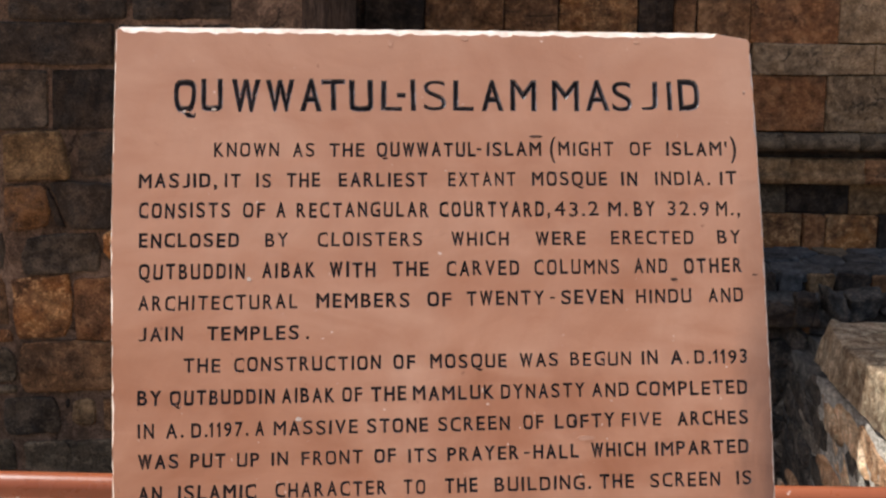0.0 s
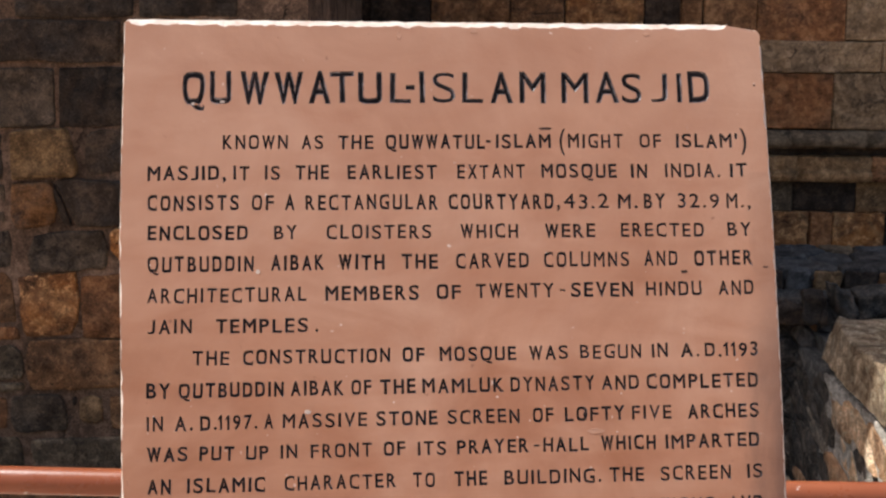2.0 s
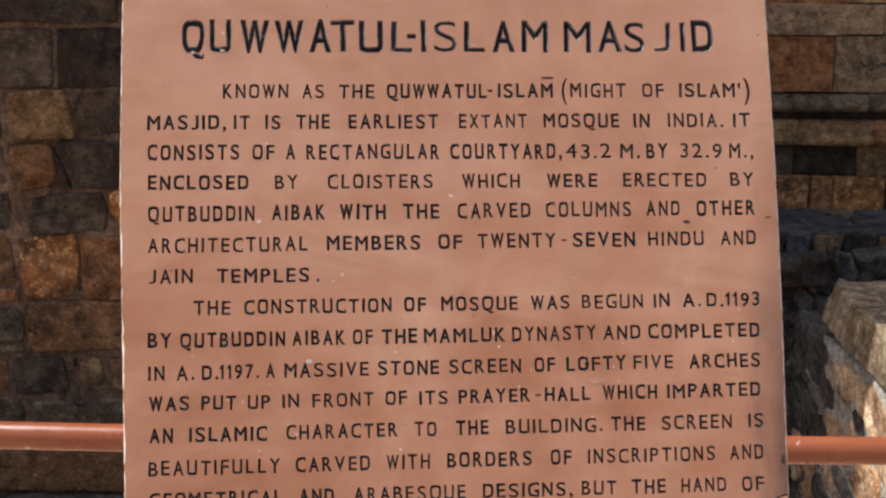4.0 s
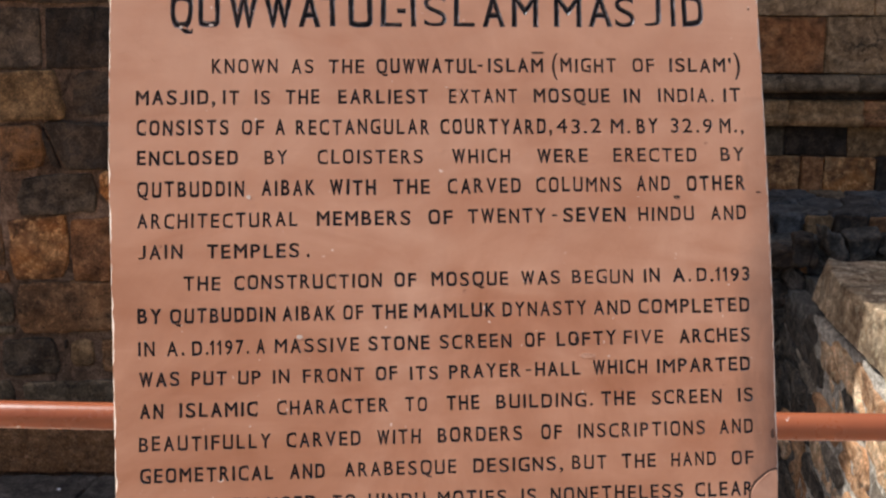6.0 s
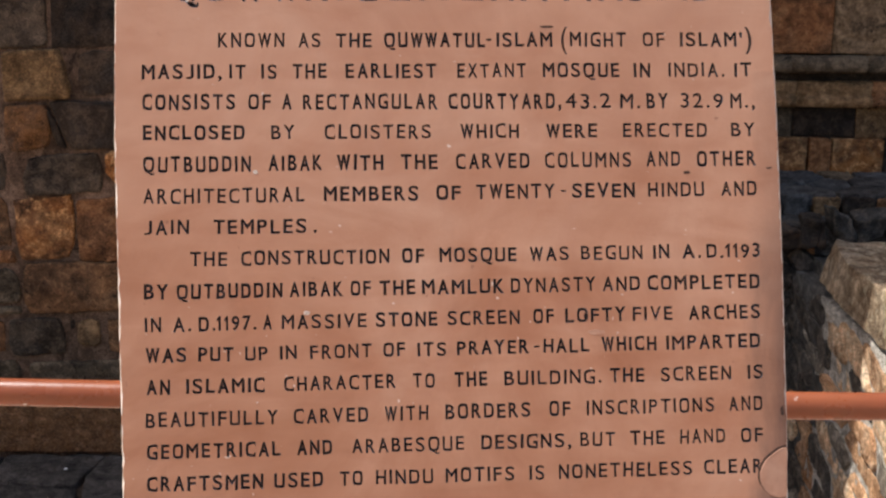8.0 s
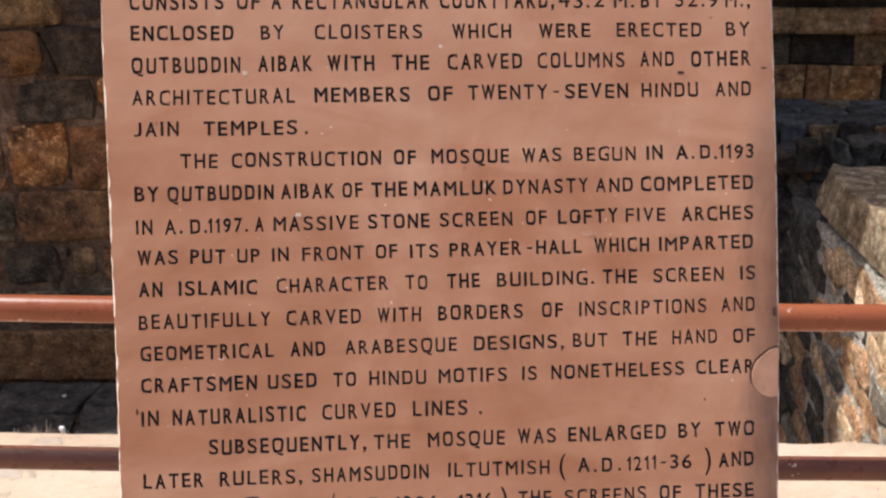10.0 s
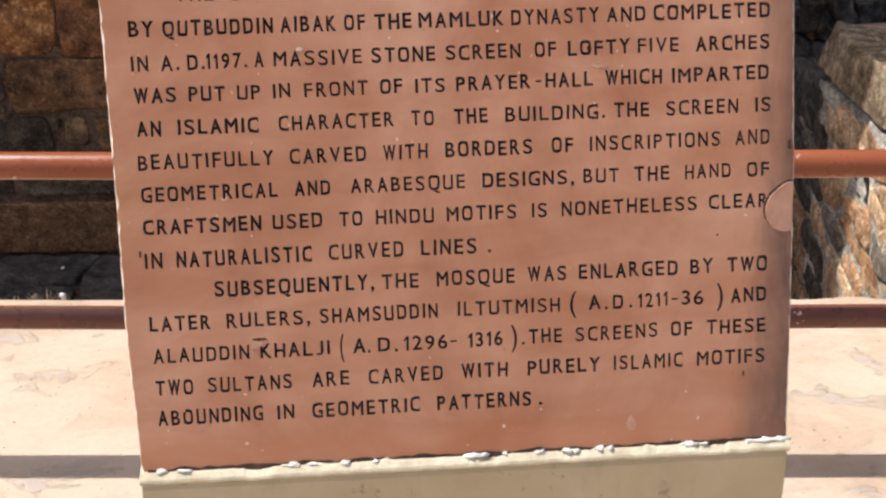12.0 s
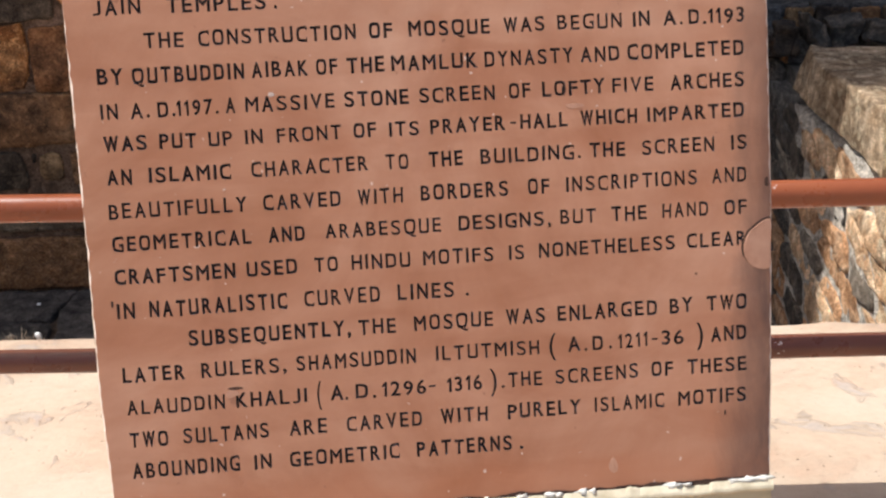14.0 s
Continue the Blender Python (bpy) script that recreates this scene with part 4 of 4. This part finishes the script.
carve("QUTBUDDIN AIBAK WITH THE CARVED COLUMNS AND OTHER", -0.1470, -0.1426, 0.0211, -0.444, 0.45,
      (-0.444, -0.266, -0.167, -0.075, 0.005, 0.136, 0.287, 0.363), (-0.293, -0.191, -0.102, -0.023, 0.112, 0.263, 0.336, 0.450))
carve("ARCHITECTURAL MEMBERS OF TWENTY - SEVEN HINDU AND", -0.1927, -0.1874, 0.0202, -0.444, 0.45,
      (-0.444, -0.187, -0.024, 0.034, 0.158, 0.175, 0.288, 0.398), (-0.216, -0.052, 0.010, 0.148, 0.165, 0.267, 0.371, 0.450))
carve("JAIN TEMPLES .", -0.2367, -0.2367, 0.0194, -0.443, -0.199,
      (-0.443, -0.345, -0.202), (-0.381, -0.214, -0.199))
carve("THE CONSTRUCTION OF MOSQUE WAS BEGUN IN A . D . 1193", -0.2825, -0.2790, 0.0194, -0.378, 0.451,
      (-0.378, -0.306, -0.075, -0.021, 0.111, 0.186, 0.293, 0.337, 0.360, 0.373, 0.393, 0.401), (-0.327, -0.095, -0.045, 0.090, 0.167, 0.276, 0.316, 0.354, 0.363, 0.387, 0.397, 0.452))
carve("BY QUTBUDDIN AIBAK OF THE MAMLUK DYNASTY AND COMPLETED", -0.3291, -0.3247, 0.0198, -0.443, 0.45,
      (-0.443, -0.397, -0.237, -0.150, -0.108, -0.047, 0.082, 0.217, 0.284), (-0.411, -0.249, -0.163, -0.122, -0.058, 0.070, 0.205, 0.271, 0.450))
carve("IN A . D . 1197 . A MASSIVE STONE SCREEN OF LOFTY FIVE ARCHES", -0.3758, -0.3687, 0.0194, -0.442, 0.449,
      (-0.442, -0.402, -0.381, -0.366, -0.347, -0.341, -0.289, -0.275, -0.249, -0.114, -0.011, 0.114, 0.161, 0.260, 0.344), (-0.420, -0.387, -0.378, -0.353, -0.344, -0.294, -0.286, -0.264, -0.129, -0.027, 0.093, 0.143, 0.248, 0.318, 0.449))
carve("WAS PUT UP IN FRONT OF ITS PRAYER - HALL WHICH IMPARTED", -0.4189, -0.4118, 0.0189, -0.44, 0.448,
      (-0.440, -0.367, -0.301, -0.252, -0.209, -0.104, -0.055, 0.002, 0.114, 0.128, 0.214, 0.309), (-0.385, -0.319, -0.270, -0.229, -0.122, -0.074, -0.015, 0.105, 0.121, 0.194, 0.293, 0.448))
carve("AN ISLAMIC CHARACTER TO THE BUILDING. THE SCREEN IS", -0.4638, -0.4576, 0.0194, -0.439, 0.451,
      (-0.439, -0.384, -0.246, -0.062, -0.002, 0.070, 0.225, 0.300, 0.429), (-0.408, -0.275, -0.088, -0.032, 0.044, 0.211, 0.274, 0.403, 0.451))
carve("BEAUTIFULLY CARVED WITH BORDERS OF INSCRIPTIONS AND", -0.5104, -0.5034, 0.0198, -0.441, 0.449,
      (-0.441, -0.233, -0.103, -0.016, 0.135, 0.189, 0.400), (-0.257, -0.128, -0.042, 0.106, 0.164, 0.377, 0.449))
carve("GEOMETRICAL AND ARABESQUE DESIGNS, BUT THE HAND OF", -0.5544, -0.5491, 0.0194, -0.439, 0.448,
      (-0.439, -0.228, -0.150, 0.035, 0.179, 0.253, 0.326, 0.417), (-0.253, -0.180, 0.009, 0.165, 0.229, 0.302, 0.392, 0.448))
carve("CRAFTSMEN USED TO HINDU MOTIFS IS NONETHELESS CLEAR", -0.6002, -0.5940, 0.0194, -0.439, 0.446,
      (-0.439, -0.261, -0.168, -0.117, -0.017, 0.104, 0.147, 0.361), (-0.278, -0.193, -0.137, -0.036, 0.081, 0.125, 0.342, 0.446))
carve("IN NATURALISTIC CURVED LINES .", -0.6477, -0.6433, 0.0207, -0.44, 0.044,
      (-0.440, -0.396, -0.185, -0.055, 0.040), (-0.417, -0.210, -0.081, 0.023, 0.044))
carve("SUBSEQUENTLY, THE MOSQUE WAS ENLARGED BY TWO", -0.6908, -0.6864, 0.0202, -0.346, 0.445,
      (-0.346, -0.112, -0.034, 0.097, 0.170, 0.333, 0.388), (-0.124, -0.061, 0.076, 0.151, 0.313, 0.365, 0.445))
carve("LATER RULERS, SHAMSUDDIN ILTUTMISH ( A . D . 1211 - 36 ) AND", -0.7366, -0.7313, 0.0198, -0.439, 0.444,
      (-0.439, -0.332, -0.201, -0.006, 0.156, 0.184, 0.207, 0.219, 0.243, 0.256, 0.305, 0.320, 0.372, 0.393), (-0.356, -0.216, -0.035, 0.141, 0.165, 0.200, 0.210, 0.233, 0.246, 0.298, 0.313, 0.351, 0.380, 0.444))
carve("ALAUDDIN KHALJI ( A . D . 1296 - 1316 ). THE SCREENS OF THESE", -0.7823, -0.7762, 0.0198, -0.436, 0.443,
      (-0.436, -0.287, -0.175, -0.156, -0.136, -0.121, -0.097, -0.084, -0.018, 0.008, 0.070, 0.096, 0.164, 0.304, 0.357), (-0.304, -0.190, -0.171, -0.140, -0.133, -0.105, -0.094, -0.023, -0.005, 0.057, 0.089, 0.143, 0.283, 0.334, 0.443))
carve("TWO SULTANS ARE CARVED WITH PURELY ISLAMIC MOTIFS", -0.8281, -0.8219, 0.0202, -0.436, 0.442,
      (-0.436, -0.363, -0.216, -0.136, -0.002, 0.093, 0.219, 0.342), (-0.385, -0.246, -0.165, -0.031, 0.063, 0.197, 0.320, 0.442))
carve("ABOUNDING IN GEOMETRIC PATTERNS .", -0.8721, -0.8694, 0.0202, -0.435, 0.113,
      (-0.435, -0.268, -0.218, -0.039, 0.108), (-0.289, -0.245, -0.065, 0.096, 0.113))

# the face, a plate pierced by the letters so that they are truly sunk into it
bm = flat_mesh([FRONT] + holes, 0.0042)
for k in range(9):
    geom = bm.verts[:] + bm.edges[:] + bm.faces[:]
    bmesh.ops.bisect_plane(bm, geom=geom, plane_co=(0.434 + 0.006 * k, 0, 0), plane_no=(1, 0, 0))
for k in range(23):
    geom = bm.verts[:] + bm.edges[:] + bm.faces[:]
    bmesh.ops.bisect_plane(bm, geom=geom, plane_co=(0, 0, 0.18 - 0.05 * k), plane_no=(0, 0, 1))
for v in bm.verts:
    v.co.y += sag(v.co.x, v.co.z)
face = part("carved_face", bm, FACE, monument, "smooth salmon-red face with carved letters")
for ob in [o for o in monument.children if o.name.startswith(("letters", "cut_edge"))]:
    ob.parent = face


def flake(name, cx, cz, w, h, material, seed, out=0.0012, label=""):
    """A thin uneven scale of stone on the face."""
    r = random.Random(seed)
    bm = bmesh.new()
    rim, top = [], []
    k = 18
    for i in range(k):
        a = 2 * math.pi * i / k
        s = 1 + 0.28 * noise.noise(Vector((math.cos(a) * 1.6, math.sin(a) * 1.6, seed * 3.1)))
        x, z = cx + w / 2 * s * math.cos(a), cz + h / 2 * s * math.sin(a)
        rim.append(bm.verts.new((x, 0.001 + sag(x, z), z)))
        x, z = cx + (x - cx) * 0.9, cz + (z - cz) * 0.9
        top.append(bm.verts.new((x, -out + sag(x, z) + r.uniform(-0.0003, 0.0003), z)))
    for i in range(k):
        bm.faces.new((rim[i], rim[(i + 1) % k], top[(i + 1) % k], top[i]))
    bm.faces.new(top)
    return part(name, bm, material, face, label)


CRACK_AND_SHADE = chalky("crack_and_joint_shade", (0.05, 0.03, 0.022), (0.10, 0.055, 0.04))


def scab(name, corners, material, out, label=""):
    """A broken patch of the face that runs out at the slab's edge."""
    ring = soft_outline([Vector(p) for p in corners], 0.009, 3.0, 0.0022)
    c = sum(ring, Vector((0, 0))) / len(ring)
    bm = bmesh.new()
    rim = [bm.verts.new((p.x, 0.001 + sag(p.x, p.y), p.y)) for p in ring]
    top = [bm.verts.new((q.x, -out + sag(q.x, q.y), q.y)) for q in (p.lerp(c, 0.05) for p in ring)]
    for i in range(len(ring)):
        bm.faces.new((rim[i], rim[i - 1], top[i - 1], top[i]))
    bm.faces.new(top)
    return part(name, bm, material, face, label)


scab("crack", ((0.486, -0.552), (0.469, -0.557), (0.448, -0.573), (0.4395, -0.592), (0.441, -0.612), (0.453, -0.626), (0.470, -0.629), (0.486, -0.625)), CRACK_AND_SHADE, 0.0003)
scab("flaked_patch", ((0.486, -0.556), (0.470, -0.561), (0.450, -0.577), (0.4425, -0.594), (0.4445, -0.615), (0.456, -0.629), (0.473, -0.634), (0.485, -0.632)), FLAKE, 0.0008, "pale flaked patch where the surface broke away")
flake("crack", 0.143, 0.066, 0.022, 0.004, CRACK_AND_SHADE, 11, 0.0003)
flake("crack", 0.346, -0.153, 0.012, 0.005, CRACK_AND_SHADE, 12, 0.0003)
flake("crack", -0.288, -0.7545, 0.024, 0.004, CRACK_AND_SHADE, 13, 0.0003)
flake("crack", 0.1905, -0.3625, 0.006, 0.011, INK, 14, 0.0002)
flake("crack", 0.468, 0.134, 0.0035, 0.0045, CRACK_AND_SHADE, 16, 0.0002)
flake("crack", 0.471, -0.147, 0.010, 0.003, CRACK_AND_SHADE, 17, 0.0002)
flake("crack", -0.446, -0.627, 0.004, 0.012, CRACK_AND_SHADE, 18, 0.0002)
flake("crack", 0.480, -0.506, 0.007, 0.016, CRACK_AND_SHADE, 19, 0.0002)
flake("crack", 0.372, -0.632, 0.0035, 0.004, CRACK_AND_SHADE, 20, 0.0002)
flake("chip", -0.077, 0.211, 0.008, 0.012, FLAKE, 9, 0.0006)
flake("chip", 0.037, 0.219, 0.012, 0.008, FLAKE, 10, 0.0006)
flake("chip", 0.303, 0.215, 0.010, 0.006, FLAKE, 21, 0.0006)
# the next two pale scales paint glints on the lower edges of Q and U
flake("chip", -0.383, 0.104, 0.005, 0.004, BARE, 22, 0.0004)
flake("chip", -0.340, 0.107, 0.007, 0.004, BARE, 23, 0.0004)
flake("crack", 0.4105, -0.8375, 0.003, 0.010, CRACK_AND_SHADE, 15, 0.0002)
flake("chip", 0.205, -0.386, 0.026, 0.008, FLAKE, 3, 0.0006)
flake("chip", -0.293, -0.762, 0.020, 0.012, FLAKE, 5)
flake("chip", 0.243, -0.905, 0.016, 0.022, FLAKE, 6, 0.0001)
flake("chip", -0.214, -0.352, 0.010, 0.006, BARE, 7, 0.0004)
flake("chip", -0.286, -0.148, 0.007, 0.007, BARE, 8, 0.0004)
for k in range(46):
    x, z = hand.uniform(-0.46, 0.46), hand.uniform(-0.91, 0.21)
    s = hand.uniform(0.0010, 0.0026)
    flake("chip", x, z, s * 1.2, s, BARE if k % 3 else FLAKE, 20 + k, 0.0005)

# uneven dark strip that paints the shadow in the joint above the lip
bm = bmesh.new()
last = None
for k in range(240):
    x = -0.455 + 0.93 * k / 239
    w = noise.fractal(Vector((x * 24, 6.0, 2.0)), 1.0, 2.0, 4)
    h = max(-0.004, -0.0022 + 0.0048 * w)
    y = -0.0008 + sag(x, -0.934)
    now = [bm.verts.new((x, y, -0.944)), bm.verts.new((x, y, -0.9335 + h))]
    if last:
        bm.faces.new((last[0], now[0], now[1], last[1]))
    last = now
part("dirt_line", bm, CRACK_AND_SHADE, monument, "dark strip standing in for shade in the joint under the slab")

# plinth
plinth = empty("plinth", pose(0, 0, 0, 0, 0, 5.124))
tagged(plinth, "cream painted masonry plinth with flaking whitewashed top edge", "plinth")
bm = bmesh.new()
xs = [-0.461 + 0.012 * k for k in range(79)] + [0.480]
PROFILE = [(-0.278, -0.02), (-0.278, 0.20), (-0.278, 0.40), (-0.278, 0.535), (-0.274, 0.545), (0.12, 0.548), (0.12, -0.02)]
rows = []
for x in xs:
    rows.append([bm.verts.new((x, y + 0.002 * noise.noise(Vector((x * 9, z * 9, 4))) , z + 0.004 * x)) for y, z in PROFILE])
for a, b in zip(rows, rows[1:]):
    for k in range(len(PROFILE)):
        j = (k + 1) % len(PROFILE)
        bm.faces.new((a[k], b[k], b[j], a[j]))
bm.faces.new(rows[0])
bm.faces.new(rows[-1])
part("plinth_body", bm, CREAM, plinth, smooth=False)


def fillet(name, material, profile, label, count, back=0.0, seed=0.0):
    """A strip of mortar along the slab's foot, with bites broken out of its upper edge."""
    bm = bmesh.new()
    rows = []
    for k in range(count):
        x = -0.463 + 0.945 * k / (count - 1)
        w = noise.fractal(Vector((x * 16, 1.0 + seed, 0)), 1.0, 2.0, 4)
        w2 = noise.fractal(Vector((x * 38, 9.0 + seed, 0)), 1.0, 2.0, 4)
        bite = back * min(1.0, max(0.0, (noise.noise(Vector((x * 15, 3.0 + seed, 5.0))) + 0.5 * w2 - 0.15) * 3))
        lump = back * max(0.0, noise.noise(Vector((x * 31, 7.0, seed))) - 0.30) * 0.009
        row = []
        for i, (y, z) in enumerate(profile):
            t = i / (len(profile) - 1)
            y += 0.0007 * w2 + 0.0015 * w * t - 0.002 * bite * t
            z += 0.0012 * w * (1 - t) + 0.0008 * w2 - 0.0055 * bite * t + lump * (1 if 0.5 < t < 0.95 else 0)
            row.append(bm.verts.new((x, y, 0.549 + 0.004 * x + z)))
        rows.append(row)
    for a, b in zip(rows, rows[1:]):
        for k in range(len(profile) - 1):
            bm.faces.new((a[k], b[k], b[k + 1], a[k + 1]))
    part(name, bm, material, plinth, label)


MORTAR_BED = chalky("grey_mortar_bed", (0.16, 0.13, 0.125), (0.40, 0.35, 0.33))
fillet("mortar_bed", MORTAR_BED, ((-0.277, -0.003), (-0.262, 0.0150), (-0.23, 0.0175)), "grey mortar bed under the slab", 90, 0.0, 4.0)
fillet("whitewashed_lip", WHITEWASH, ((-0.270, -0.006), (-0.2792, -0.0035), (-0.2802, 0.0005), (-0.2785, 0.004), (-0.271, 0.0100), (-0.262, 0.0150), (-0.245, 0.015)), "ragged lip of flaking whitewash", 260, 1.0)

# crumbs of white lime left along the joint, thickest at the corner
for k in range(30):
    x = 0.478 - 0.50 * hand.random() ** 1.6 if k < 22 else hand.uniform(-0.45, 0.1)
    w, h = hand.uniform(0.008, 0.034), hand.uniform(0.0025, 0.0048)
    bm = bmesh.new()
    bmesh.ops.create_icosphere(bm, subdivisions=2, radius=1.0)
    for v in bm.verts:
        v.co *= 1 + 0.9 * noise.noise(v.co * 1.6 + Vector((k * 2.7, 0, 0)))
        v.co = Vector((x + v.co.x * w / 2, -0.267 + v.co.y * 0.006, 0.5595 + 0.004 * x + v.co.z * h))
    part("lime_crumb", bm, WHITE, plinth, smooth=True)

# ---- small things at the pavement edge ----
rnd = random.Random(12)


def dry_weed(x, y, size, n):
    bm = bmesh.new()
    for _ in range(n):
        a, lean_, h = rnd.uniform(0, 6.28), rnd.uniform(0.05, 0.55), size * rnd.uniform(0.5, 1.0)
        p = Vector((x + rnd.uniform(-0.02, 0.02), y + rnd.uniform(-0.012, 0.012), -0.02))
        d = Vector((math.cos(a) * lean_, math.sin(a) * lean_, 1)).normalized()
        s = Vector((-math.sin(a), math.cos(a), 0)) * 0.0008
        last = [bm.verts.new(p - s), bm.verts.new(p + s)]
        for k in range(1, 5):
            q = p + d * h * k / 4 + Vector((math.cos(a), math.sin(a), -0.3)) * lean_ * h * 0.4 * (k / 4) ** 2
            cur = [bm.verts.new(q - s * (1 - 0.15 * k)), bm.verts.new(q + s * (1 - 0.15 * k))]
            bm.faces.new((last[0], last[1], cur[1], cur[0]))
            if k > 1 and rnd.random() < 0.7:
                e = q + Vector((rnd.uniform(-1, 1), rnd.uniform(-1, 1), rnd.uniform(-0.2, 0.8))) * size * 0.16
                bm.faces.new((cur[0], cur[1], bm.verts.new(e)))
            last = cur
    return tagged(part("dry_weed", bm, DRY), "small dry brown weed at the pavement edge", "weed", group="dry weeds")


dry_weed(-1.275, 1.49, 0.030, 34)
dry_weed(-1.225, 1.495, 0.052, 14)
dry_weed(-1.325, 1.485, 0.020, 26)
dry_weed(-1.195, 1.488, 0.034, 18)
block("paper_scrap", (-1.203, 1.488, -0.014), (-1.190, 1.498, 0.006), PALE, None, 0.007, (5, 4, 6), 77, 0.003)
tagged(bpy.data.objects["paper_scrap"], "small crumpled white scrap by the dry weeds", "litter")
block("pebble", (-1.650, 2.722, -0.455), (-1.636, 2.735, -0.438), PALE, None, 0.003, (2, 2, 2), 78, 0.004)
tagged(bpy.data.objects["pebble"], "tiny white pebble on the sunken flagstones", "pebble")
